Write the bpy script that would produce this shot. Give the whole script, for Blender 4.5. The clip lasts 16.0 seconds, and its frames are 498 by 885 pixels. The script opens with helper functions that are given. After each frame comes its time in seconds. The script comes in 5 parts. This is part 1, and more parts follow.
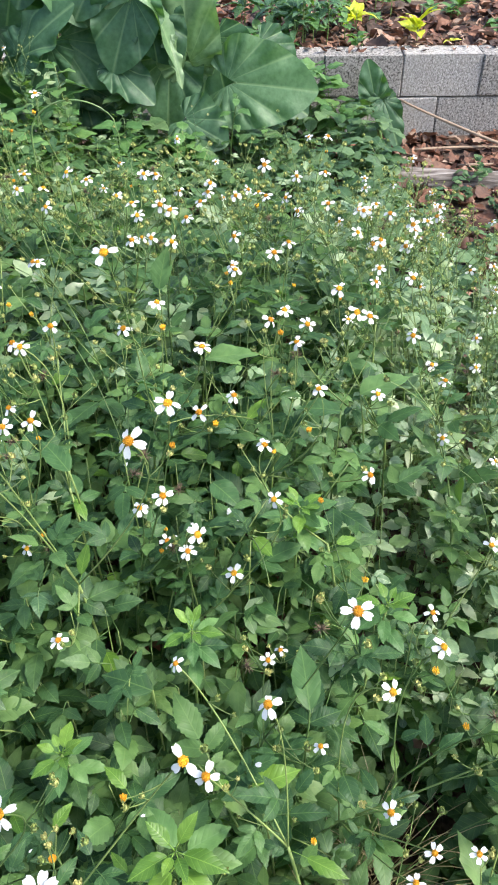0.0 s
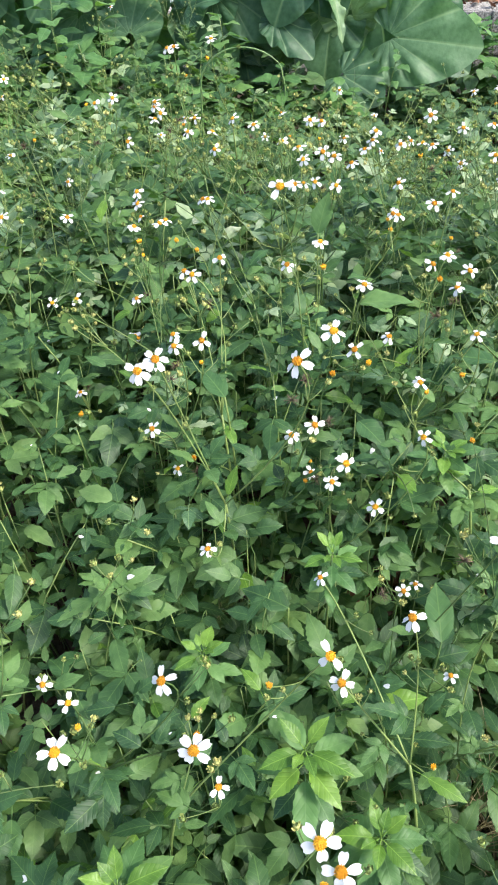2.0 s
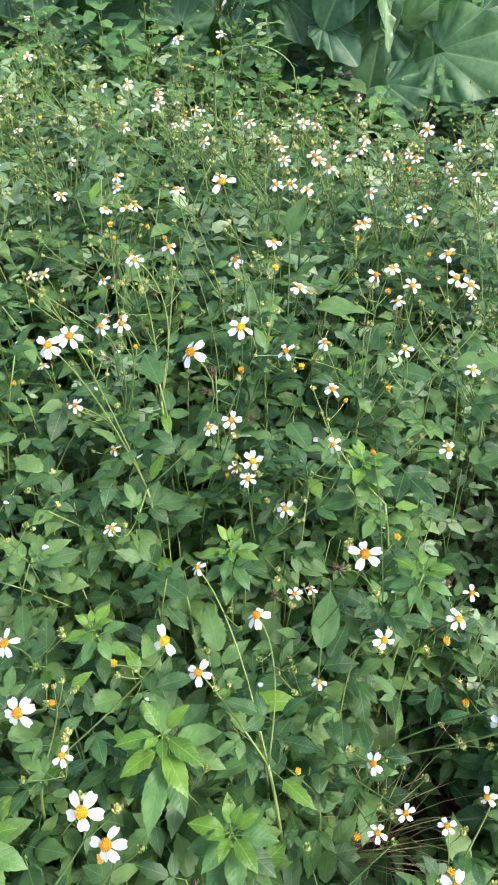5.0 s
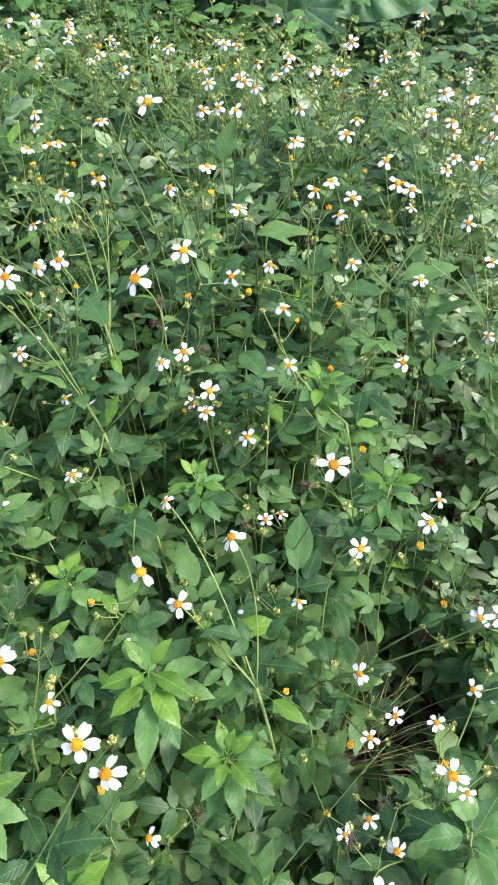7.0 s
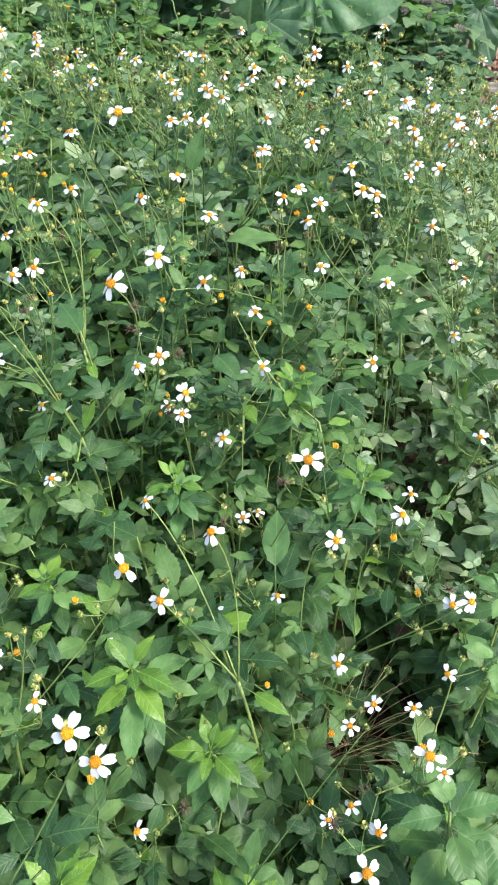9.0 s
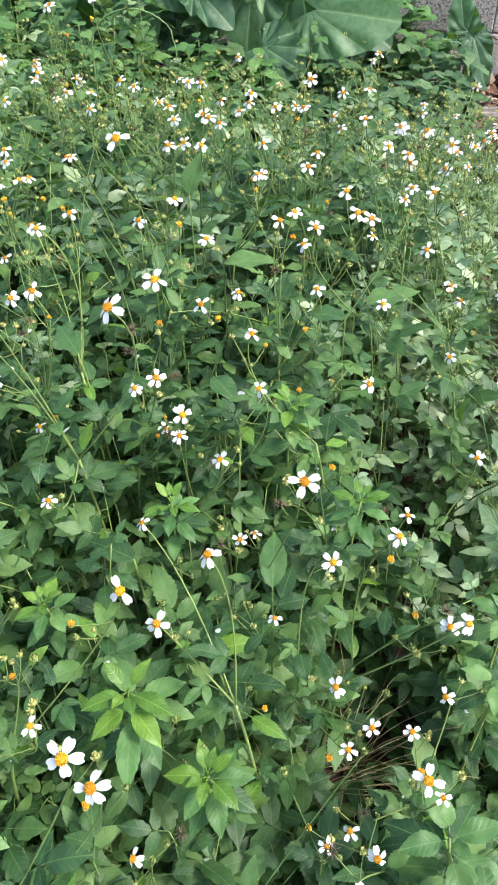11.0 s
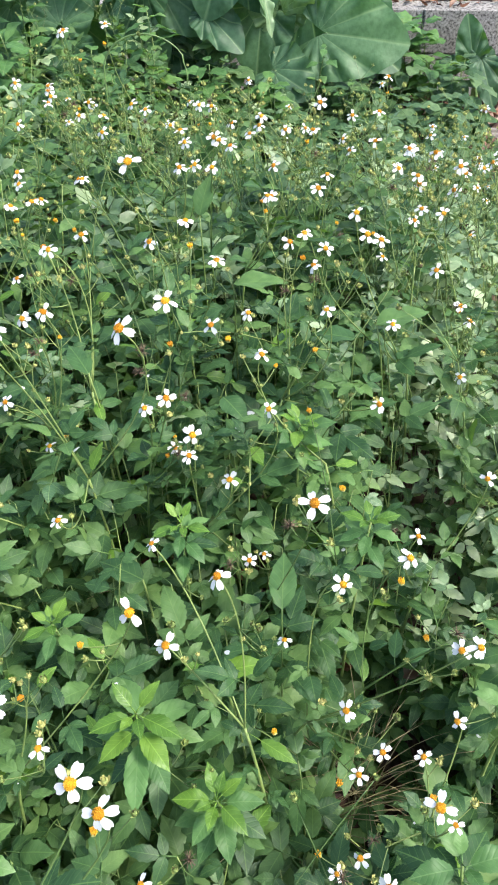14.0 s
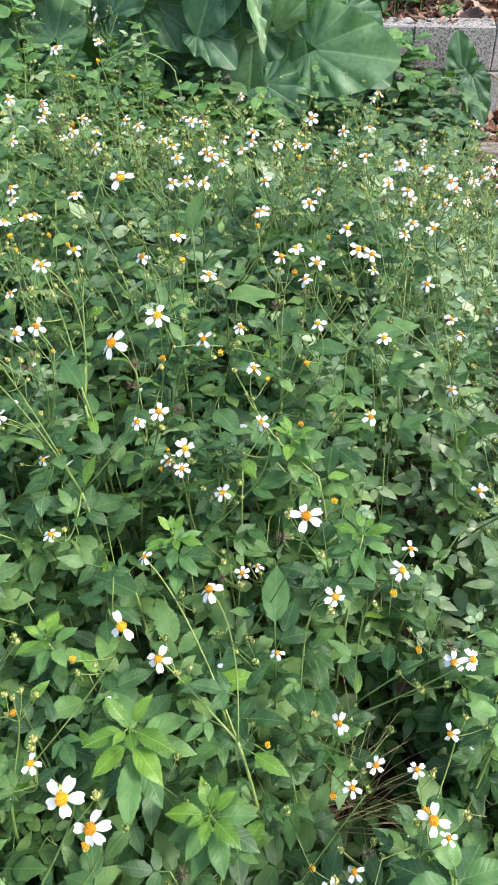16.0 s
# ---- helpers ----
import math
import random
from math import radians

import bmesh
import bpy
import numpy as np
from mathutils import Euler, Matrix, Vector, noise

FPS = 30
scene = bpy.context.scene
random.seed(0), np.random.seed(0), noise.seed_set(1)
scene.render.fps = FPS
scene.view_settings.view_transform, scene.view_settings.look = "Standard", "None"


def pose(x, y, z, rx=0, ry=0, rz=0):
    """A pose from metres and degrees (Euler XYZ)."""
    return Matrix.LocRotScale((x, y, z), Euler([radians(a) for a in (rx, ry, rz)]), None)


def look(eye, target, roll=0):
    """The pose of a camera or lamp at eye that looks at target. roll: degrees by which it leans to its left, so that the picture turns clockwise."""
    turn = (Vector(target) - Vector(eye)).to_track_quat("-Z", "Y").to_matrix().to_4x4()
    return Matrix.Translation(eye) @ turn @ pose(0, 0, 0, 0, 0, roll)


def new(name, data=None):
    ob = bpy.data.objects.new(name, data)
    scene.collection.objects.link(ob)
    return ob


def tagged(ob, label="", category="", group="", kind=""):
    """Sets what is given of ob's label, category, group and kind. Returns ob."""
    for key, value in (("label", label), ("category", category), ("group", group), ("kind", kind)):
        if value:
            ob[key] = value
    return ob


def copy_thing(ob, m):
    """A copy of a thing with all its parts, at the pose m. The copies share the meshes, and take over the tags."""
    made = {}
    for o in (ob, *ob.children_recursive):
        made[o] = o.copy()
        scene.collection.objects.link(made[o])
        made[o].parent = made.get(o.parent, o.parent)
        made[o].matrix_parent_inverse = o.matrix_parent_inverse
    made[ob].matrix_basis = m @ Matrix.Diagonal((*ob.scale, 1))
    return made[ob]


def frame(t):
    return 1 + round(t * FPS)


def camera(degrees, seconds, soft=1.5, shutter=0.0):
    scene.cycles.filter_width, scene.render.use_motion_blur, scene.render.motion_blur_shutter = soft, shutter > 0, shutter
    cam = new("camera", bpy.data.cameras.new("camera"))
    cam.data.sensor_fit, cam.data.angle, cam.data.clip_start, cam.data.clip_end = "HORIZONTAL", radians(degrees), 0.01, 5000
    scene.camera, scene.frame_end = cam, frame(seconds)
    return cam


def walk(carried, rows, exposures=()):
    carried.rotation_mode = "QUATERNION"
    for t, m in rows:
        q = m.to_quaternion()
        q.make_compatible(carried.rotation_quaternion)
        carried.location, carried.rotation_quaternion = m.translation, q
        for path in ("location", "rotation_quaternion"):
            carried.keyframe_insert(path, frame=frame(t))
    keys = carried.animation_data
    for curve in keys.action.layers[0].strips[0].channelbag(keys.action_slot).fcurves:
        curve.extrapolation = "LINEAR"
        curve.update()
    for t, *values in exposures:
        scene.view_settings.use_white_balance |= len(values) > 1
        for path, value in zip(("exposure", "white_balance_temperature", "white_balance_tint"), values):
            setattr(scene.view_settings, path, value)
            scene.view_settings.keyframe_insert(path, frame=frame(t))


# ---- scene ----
cam = camera(36.7, 16.0, soft=1.9)
PATH = [
    (0, (0.02, 0.014, 1.509), (-0.001, 1.484, 0.153), -0.7),
    (0.5, (0.021, 0.002, 1.484), (-0.114, 1.419, 0.079), -2.0),
    (1, (0.013, -0.004, 1.473), (-0.305, 1.359, 0.045), -4.9),
    (1.5, (-0.005, -0.015, 1.477), (-0.373, 1.338, 0.051), -5.8),
    (2, (-0.031, -0.062, 1.5), (-0.348, 1.326, 0.095), -4.0),
    (2.5, (-0.051, -0.089, 1.519), (-0.322, 1.344, 0.152), -1.3),
    (3, (-0.032, -0.084, 1.505), (-0.306, 1.391, 0.183), 1.1),
    (3.5, (0.072, -0.052, 1.498), (-0.276, 1.432, 0.203), 1.8),
    (4, (0.149, -0.037, 1.504), (-0.281, 1.414, 0.197), 1.0),
    (4.2, (0.16, -0.034, 1.506), (-0.291, 1.396, 0.183), 0.6),
    (6.3, (0.16, -0.034, 1.473), (-0.204, 1.258, -0.009), -2.9),
    (6.5, (0.157, -0.034, 1.473), (-0.188, 1.261, -0.012), -3.0),
    (7, (0.153, -0.05, 1.457), (-0.134, 1.255, -0.032), -2.5),
    (7.5, (0.16, -0.061, 1.439), (-0.088, 1.243, -0.056), -2.1),
    (8, (0.155, -0.07, 1.451), (-0.074, 1.233, -0.049), -2.0),
    (8.5, (0.152, -0.071, 1.461), (-0.071, 1.242, -0.031), -1.9),
    (9, (0.154, -0.077, 1.468), (-0.065, 1.256, -0.007), -1.6),
    (11.5, (0.157, -0.075, 1.471), (-0.066, 1.301, 0.036), -1.7),
    (12, (0.157, -0.07, 1.466), (-0.069, 1.31, 0.036), -1.8),
    (12.5, (0.157, -0.069, 1.472), (-0.072, 1.316, 0.048), -1.8),
    (13, (0.157, -0.072, 1.472), (-0.079, 1.319, 0.055), -1.9),
    (13.5, (0.155, -0.073, 1.472), (-0.087, 1.323, 0.061), -2.0),
    (14, (0.155, -0.073, 1.473), (-0.093, 1.329, 0.068), -2.1),
    (14.5, (0.158, -0.076, 1.474), (-0.091, 1.331, 0.075), -2.2),
    (15, (0.157, -0.076, 1.477), (-0.089, 1.338, 0.084), -2.1),
    (15.5, (0.157, -0.078, 1.479), (-0.084, 1.342, 0.091), -2.0),
    (16, (0.159, -0.075, 1.478), (-0.078, 1.351, 0.095), -1.9),
]
walk(cam, [(t, look(eye, target, roll)) for t, eye, target, roll in PATH])
scene.view_settings.exposure = 1.5

# ---- world and sun ----
SUN_ELEVATION, SUN_TURN = 50.0, 102.0    # degrees; the turn runs from straight ahead to the right
world = bpy.data.worlds.new("world")
scene.world = world
world.use_nodes = True
wn = world.node_tree.nodes
sky = wn.new("ShaderNodeTexSky")
sky.sky_type, sky.sun_disc = "NISHITA", False
sky.sun_elevation, sky.sun_rotation = radians(SUN_ELEVATION), radians(SUN_TURN)
sky.air_density, sky.dust_density = 1.0, 2.5
wn["Background"].inputs["Strength"].default_value = 0.15
world.node_tree.links.new(sky.outputs["Color"], wn["Background"].inputs["Color"])
sun = new("sun", bpy.data.lights.new("sun", "SUN"))
sun.data.energy, sun.data.angle, sun.data.color = 2.2, radians(14), (1.0, 0.96, 0.89)
a, e = radians(SUN_TURN), radians(SUN_ELEVATION)
sun.matrix_world = look((math.sin(a) * math.cos(e) * 20, math.cos(a) * math.cos(e) * 20, math.sin(e) * 20), (0, 0, 0))


# ---- materials ----
def material(name):
    m = bpy.data.materials.new(name)
    m.use_nodes = True
    t = m.node_tree
    return m, t.nodes, t.links, t.nodes["Principled BSDF"]


def ramp(nodes, stops):
    r = nodes.new("ShaderNodeValToRGB")
    while len(r.color_ramp.elements) < len(stops):
        r.color_ramp.elements.new(0.5)
    for el, (at, c) in zip(r.color_ramp.elements, stops):
        el.position, el.color = at, (*c, 1)
    return r


def noise_node(nodes, links, scale, detail=4.0, coords="Object"):
    tc, n = nodes.new("ShaderNodeTexCoord"), nodes.new("ShaderNodeTexNoise")
    n.inputs["Scale"].default_value, n.inputs["Detail"].default_value = scale, detail
    links.new(tc.outputs[coords], n.inputs["Vector"])
    return n


def math_node(nodes, links, op, a, b=None, c=None):
    n = nodes.new("ShaderNodeMath")
    n.operation = op
    for i, v in enumerate((a, b, c)):
        if v is None:
            continue
        if isinstance(v, (int, float)):
            n.inputs[i].default_value = v
        else:
            links.new(v, n.inputs[i])
    return n.outputs[0]


def mix_colour(nodes, links, fac, a, b, blend="MIX"):
    n = nodes.new("ShaderNodeMix")
    n.data_type, n.blend_type = "RGBA", blend
    for sock, v in ((n.inputs[0], fac), (n.inputs[6], a), (n.inputs[7], b)):
        if isinstance(v, (int, float)):
            sock.default_value = v
        elif isinstance(v, tuple):
            sock.default_value = (*v, 1)
        else:
            links.new(v, sock)
    return n.outputs[2]


def leaf_material(name, dark, mid, light, vein, through_light, rough=0.42, islands=False, veins=7.0, spots=0.25, thin=0.32, side_vein=0.60, relief=0.0011, gloss=0.40, midrib=0.022):
    """A leaf: colour by leaf, blotches, a pale midrib with side veins in relief, and light passing through the blade."""
    m, nd, lk, bsdf = material(name)
    if islands:
        pick = nd.new("ShaderNodeNewGeometry").outputs["Random Per Island"]
    else:
        pick = nd.new("ShaderNodeObjectInfo").outputs["Random"]
    tone = ramp(nd, [(0.0, dark), (0.55, mid), (1.0, light)])
    lk.new(pick, tone.inputs["Fac"])
    blotch = noise_node(nd, lk, 45.0, 5.0)
    shade = ramp(nd, [(0.3, (0.72, 0.78, 0.70)), (0.7, (1.2, 1.15, 1.15))])
    lk.new(blotch.outputs["Fac"], shade.inputs["Fac"])
    base = mix_colour(nd, lk, 1.0, tone.outputs["Color"], shade.outputs["Color"], "MULTIPLY")
    uv = nd.new("ShaderNodeUVMap")
    sep = nd.new("ShaderNodeSeparateXYZ")
    lk.new(uv.outputs["UV"], sep.inputs[0])
    off = math_node(nd, lk, "ABSOLUTE", math_node(nd, lk, "SUBTRACT", sep.outputs["X"], 0.5))
    rib = math_node(nd, lk, "LESS_THAN", off, midrib)
    along = math_node(nd, lk, "SUBTRACT", sep.outputs["Y"], math_node(nd, lk, "MULTIPLY", off, 0.55))
    wave = math_node(nd, lk, "PINGPONG", math_node(nd, lk, "MULTIPLY", along, veins * 2), 1.0)
    side = nd.new("ShaderNodeMapRange")
    side.inputs["From Min"].default_value, side.inputs["From Max"].default_value = 0.16, 0.0
    lk.new(wave, side.inputs["Value"])
    vein_fac = math_node(nd, lk, "MULTIPLY", math_node(nd, lk, "MAXIMUM", rib, math_node(nd, lk, "MULTIPLY", side.outputs[0], side_vein)), 0.45)
    soft = math_node(nd, lk, "SMOOTH_MIN", wave, 0.45, 0.3)
    col = mix_colour(nd, lk, vein_fac, base, vein)
    bites = noise_node(nd, lk, 190.0, 2.0)
    spot = ramp(nd, [(0.70, (0, 0, 0)), (0.76, (1, 1, 1))])
    lk.new(bites.outputs["Fac"], spot.inputs["Fac"])
    col = mix_colour(nd, lk, math_node(nd, lk, "MULTIPLY", spot.outputs["Color"], spots), col, (0.16, 0.13, 0.05))
    lk.new(col, bsdf.inputs["Base Color"])
    bsdf.inputs["Roughness"].default_value = rough
    bsdf.inputs["Specular IOR Level"].default_value = gloss
    bump = nd.new("ShaderNodeBump")
    bump.inputs["Strength"].default_value, bump.inputs["Distance"].default_value = 0.5, relief
    height = math_node(nd, lk, "ADD", soft, math_node(nd, lk, "MULTIPLY", blotch.outputs["Fac"], 0.8))
    lk.new(height, bump.inputs["Height"])
    lk.new(bump.outputs[0], bsdf.inputs["Normal"])
    trans, mixer = nd.new("ShaderNodeBsdfTranslucent"), nd.new("ShaderNodeMixShader")
    lk.new(mix_colour(nd, lk, 1.0, col, through_light, "MULTIPLY"), trans.inputs["Color"])
    mixer.inputs[0].default_value = thin
    lk.new(bsdf.outputs[0], mixer.inputs[1])
    lk.new(trans.outputs[0], mixer.inputs[2])
    lk.new(mixer.outputs[0], nd["Material Output"].inputs["Surface"])
    return m


def plain_material(name, stops, scale, rough=0.7, bump=0.3, distance=0.002, per_object=0.0, thin=0.0, coords="Object", islands=0.0):
    """A matt natural surface: two scales of noise through a ramp, relief, and a tone of its own for each object."""
    m, nd, lk, bsdf = material(name)
    big, fine = noise_node(nd, lk, scale, 6.0, coords), noise_node(nd, lk, scale * 7, 5.0, coords)
    f = math_node(nd, lk, "ADD", math_node(nd, lk, "MULTIPLY", big.outputs["Fac"], 0.6), math_node(nd, lk, "MULTIPLY", fine.outputs["Fac"], 0.4))
    if per_object:
        r = nd.new("ShaderNodeObjectInfo").outputs["Random"]
        f = math_node(nd, lk, "ADD", f, math_node(nd, lk, "MULTIPLY", math_node(nd, lk, "SUBTRACT", r, 0.5), per_object))
    if islands:
        r = nd.new("ShaderNodeNewGeometry").outputs["Random Per Island"]
        f = math_node(nd, lk, "ADD", f, math_node(nd, lk, "MULTIPLY", math_node(nd, lk, "SUBTRACT", r, 0.5), islands))
    c = ramp(nd, stops)
    lk.new(f, c.inputs["Fac"])
    lk.new(c.outputs["Color"], bsdf.inputs["Base Color"])
    bsdf.inputs["Roughness"].default_value = rough
    b = nd.new("ShaderNodeBump")
    b.inputs["Strength"].default_value, b.inputs["Distance"].default_value = bump, distance
    lk.new(f, b.inputs["Height"])
    lk.new(b.outputs[0], bsdf.inputs["Normal"])
    if thin:
        trans, mixer = nd.new("ShaderNodeBsdfTranslucent"), nd.new("ShaderNodeMixShader")
        lk.new(c.outputs["Color"], trans.inputs["Color"])
        mixer.inputs[0].default_value = thin
        lk.new(bsdf.outputs[0], mixer.inputs[1])
        lk.new(trans.outputs[0], mixer.inputs[2])
        lk.new(mixer.outputs[0], nd["Material Output"].inputs["Surface"])
    return m


GLOW = (1.5, 1.6, 0.5)
LEAF = leaf_material("herb_leaf", (0.026, 0.072, 0.028), (0.058, 0.134, 0.046), (0.128, 0.232, 0.072), (0.15, 0.26, 0.08), GLOW, rough=0.48, gloss=0.34)
LEAF_FAR = leaf_material("herb_leaf_joined", (0.033, 0.086, 0.029), (0.066, 0.142, 0.047), (0.136, 0.232, 0.074), (0.15, 0.26, 0.08), GLOW, rough=0.50, islands=True)
# Lighter copy of the herb leaf: direct sun is put into its colour.
SUNLIT_PALE = leaf_material("sunlit_pale_leaf_joined", (0.060, 0.130, 0.060), (0.190, 0.290, 0.155), (0.390, 0.475, 0.295), (0.28, 0.38, 0.19), GLOW, rough=0.34, islands=True, gloss=0.55)
YOUNG = leaf_material("young_leaf", (0.070, 0.160, 0.024), (0.104, 0.212, 0.030), (0.150, 0.270, 0.040), (0.25, 0.42, 0.08), GLOW, spots=0.1)
VINE = leaf_material("vine_leaf", (0.055, 0.138, 0.042), (0.092, 0.200, 0.060), (0.145, 0.270, 0.085), (0.15, 0.27, 0.10), GLOW, rough=0.5)
TARO = leaf_material("elephant_ear_leaf", (0.044, 0.108, 0.056), (0.066, 0.146, 0.072), (0.094, 0.186, 0.090), (0.20, 0.31, 0.16), (1.7, 1.9, 0.4), rough=0.50, veins=7.0, spots=0.05, side_vein=1.4, relief=0.005, midrib=0.013, gloss=0.40)
# Lit copy of the ear leaf: light and sheen on some blades, as colour.
TARO_LIT = leaf_material("lit_elephant_ear_leaf", (0.085, 0.165, 0.078), (0.112, 0.202, 0.096), (0.142, 0.238, 0.114), (0.24, 0.34, 0.18), (1.7, 1.9, 0.4), rough=0.48, veins=7.0, spots=0.03, side_vein=1.4, relief=0.005, midrib=0.013, thin=0.24, gloss=0.4)
# The same painted sun for separate leaves; also colours one whitish curled leaf.
SUNLIT_PALE_ONE = leaf_material("sunlit_pale_leaf", (0.070, 0.148, 0.068), (0.190, 0.295, 0.155), (0.370, 0.455, 0.275), (0.30, 0.40, 0.18), GLOW, rough=0.38, gloss=0.5)
LIME = leaf_material("yellow_seedling_leaf", (0.42, 0.48, 0.03), (0.52, 0.56, 0.04), (0.60, 0.62, 0.06), (0.6, 0.6, 0.2), GLOW, spots=0.05)
STEM = plain_material("green_stem", [(0.3, (0.075, 0.135, 0.032)), (0.7, (0.200, 0.270, 0.075))], 60.0, 0.55, per_object=0.5)
PETIOLE = plain_material("pale_petiole", [(0.3, (0.09, 0.17, 0.05)), (0.7, (0.17, 0.27, 0.09))], 25.0, 0.45, per_object=0.3)
PETAL = plain_material("white_petal", [(0.3, (0.70, 0.70, 0.69)), (0.7, (0.80, 0.80, 0.79))], 120.0, 0.6, 0.25, 0.0006, thin=0.3)
DISC = plain_material("yellow_florets", [(0.35, (0.56, 0.235, 0.003)), (0.65, (0.74, 0.400, 0.010))], 500.0, 0.7, 1.0, 0.002, per_object=0.3)
FLORET = plain_material("amber_florets", [(0.35, (0.62, 0.27, 0.004)), (0.65, (0.80, 0.43, 0.012))], 400.0, 0.7, 0.5, 0.001, per_object=0.4)
BUD = plain_material("green_bud", [(0.2, (0.10, 0.06, 0.03)), (0.38, (0.11, 0.17, 0.04)), (0.52, (0.25, 0.31, 0.08)), (0.70, (0.44, 0.42, 0.15))], 260.0, 0.75, 0.6, 0.001, per_object=0.35, islands=0.25)
SEED = plain_material("dry_seed", [(0.35, (0.05, 0.035, 0.025)), (0.65, (0.16, 0.11, 0.06))], 300.0, 0.8)
SOIL = plain_material("soil", [(0.35, (0.022, 0.014, 0.010)), (0.52, (0.062, 0.038, 0.026)), (0.72, (0.13, 0.082, 0.058))], 9.0, 0.95, 1.0, 0.02)
CONCRETE = plain_material("grey_block", [(0.37, (0.05, 0.046, 0.042)), (0.42, (0.22, 0.206, 0.190)), (0.52, (0.33, 0.312, 0.292)), (0.64, (0.48, 0.46, 0.435))], 95.0, 0.95, 1.0, 0.008, per_object=0.10)
MORTAR = plain_material("dark_mortar", [(0.35, (0.04, 0.038, 0.035)), (0.7, (0.13, 0.12, 0.11))], 30.0, 0.95, 0.8, 0.004)
DEAD = plain_material("dead_leaf", [(0.12, (0.024, 0.014, 0.011)), (0.42, (0.072, 0.037, 0.026)), (0.68, (0.165, 0.082, 0.052)), (0.95, (0.25, 0.185, 0.14))], 9.0, 0.75, 0.6, 0.003, per_object=0.8, thin=0.1)


def wood_material():
    """Weathered grey wood with streaks along its length."""
    m, nd, lk, bsdf = material("weathered_wood")
    tc, mp, n1 = nd.new("ShaderNodeTexCoord"), nd.new("ShaderNodeMapping"), nd.new("ShaderNodeTexNoise")
    mp.inputs["Scale"].default_value = (3.0, 42.0, 42.0)
    lk.new(tc.outputs["Object"], mp.inputs["Vector"])
    lk.new(mp.outputs[0], n1.inputs["Vector"])
    n1.inputs["Scale"].default_value, n1.inputs["Detail"].default_value = 1.6, 8.0
    patch = noise_node(nd, lk, 7.0, 4.0)
    f = math_node(nd, lk, "ADD", math_node(nd, lk, "MULTIPLY", n1.outputs["Fac"], 0.7), math_node(nd, lk, "MULTIPLY", patch.outputs["Fac"], 0.3))
    c = ramp(nd, [(0.38, (0.030, 0.023, 0.019)), (0.48, (0.11, 0.09, 0.078)), (0.58, (0.23, 0.20, 0.18)), (0.68, (0.38, 0.345, 0.32))])
    lk.new(f, c.inputs["Fac"])
    lk.new(c.outputs["Color"], bsdf.inputs["Base Color"])
    bsdf.inputs["Roughness"].default_value = 0.9
    bump = nd.new("ShaderNodeBump")
    bump.inputs["Strength"].default_value, bump.inputs["Distance"].default_value = 1.0, 0.008
    lk.new(f, bump.inputs["Height"])
    lk.new(bump.outputs[0], bsdf.inputs["Normal"])
    return m


WOOD = wood_material()
STICK = plain_material("dry_stick", [(0.3, (0.17, 0.11, 0.07)), (0.7, (0.33, 0.24, 0.165))], 14.0, 0.8, 0.5, 0.003, per_object=0.5)
STRAW = plain_material("dry_grass", [(0.3, (0.20, 0.17, 0.08)), (0.7, (0.40, 0.34, 0.18))], 30.0, 0.8)


# ---- mesh helpers ----
class Sheet:
    """Collects vertices, faces and leaf coordinates for one mesh."""

    def __init__(self):
        self.v, self.f, self.uv, self.mi = [], [], [], []

    def add(self, verts, faces, uvs=None, slot=0):
        n = len(self.v)
        self.v += [tuple(p) for p in verts]
        self.uv += uvs if uvs else [(0.5, 0.5)] * len(verts)
        self.f += [tuple(n + i for i in f) for f in faces]
        self.mi += [slot] * len(faces)

    def mesh(self, name, *mats):
        me = bpy.data.meshes.new(name)
        me.from_pydata(self.v, [], self.f)
        for m in mats:
            me.materials.append(m)
        me.polygons.foreach_set("material_index", self.mi)
        me.polygons.foreach_set("use_smooth", [True] * len(self.f))
        layer = me.uv_layers.new(name="UVMap")
        loops = np.empty(len(me.loops), dtype=np.int32)
        me.loops.foreach_get("vertex_index", loops)
        layer.data.foreach_set("uv", np.array(self.uv, dtype=np.float32)[loops].ravel())
        me.update()
        return me


def child(name, me, parent, m=None, label=""):
    ob = new(name, me)
    ob.parent = parent
    if m is not None:
        ob.matrix_basis = m
    if label:
        ob["label"] = label
    return ob


def thing(name, at, label, category, group=""):
    ob = new(name)
    ob.empty_display_size = 0.05
    ob.matrix_basis = Matrix.Translation(at)
    return tagged(ob, label, category, group)


def bend(p0, p1, p2, n):
    """Points of a quadratic curve."""
    p0, p1, p2 = Vector(p0), Vector(p1), Vector(p2)
    return [(1 - s) ** 2 * p0 + 2 * s * (1 - s) * p1 + s * s * p2 for s in (i / n for i in range(n + 1))]


def tube(sheet, pts, r0, r1, sides=4, slot=0):
    verts, faces, n = [], [], len(pts)
    for i, p in enumerate(pts):
        d = (pts[min(i + 1, n - 1)] - pts[max(i - 1, 0)]).normalized()
        u = d.orthogonal().normalized()
        w = d.cross(u)
        r = r0 + (r1 - r0) * i / (n - 1)
        for k in range(sides):
            a = 2 * math.pi * k / sides
            verts.append(p + (u * math.cos(a) + w * math.sin(a)) * r)
    for i in range(n - 1):
        for k in range(sides):
            k2 = (k + 1) % sides
            faces.append((i * sides + k, i * sides + k2, (i + 1) * sides + k2, (i + 1) * sides + k))
    faces.append(tuple(range(sides))[::-1])
    faces.append(tuple((n - 1) * sides + k for k in range(sides)))
    sheet.add(verts, faces, None, slot)


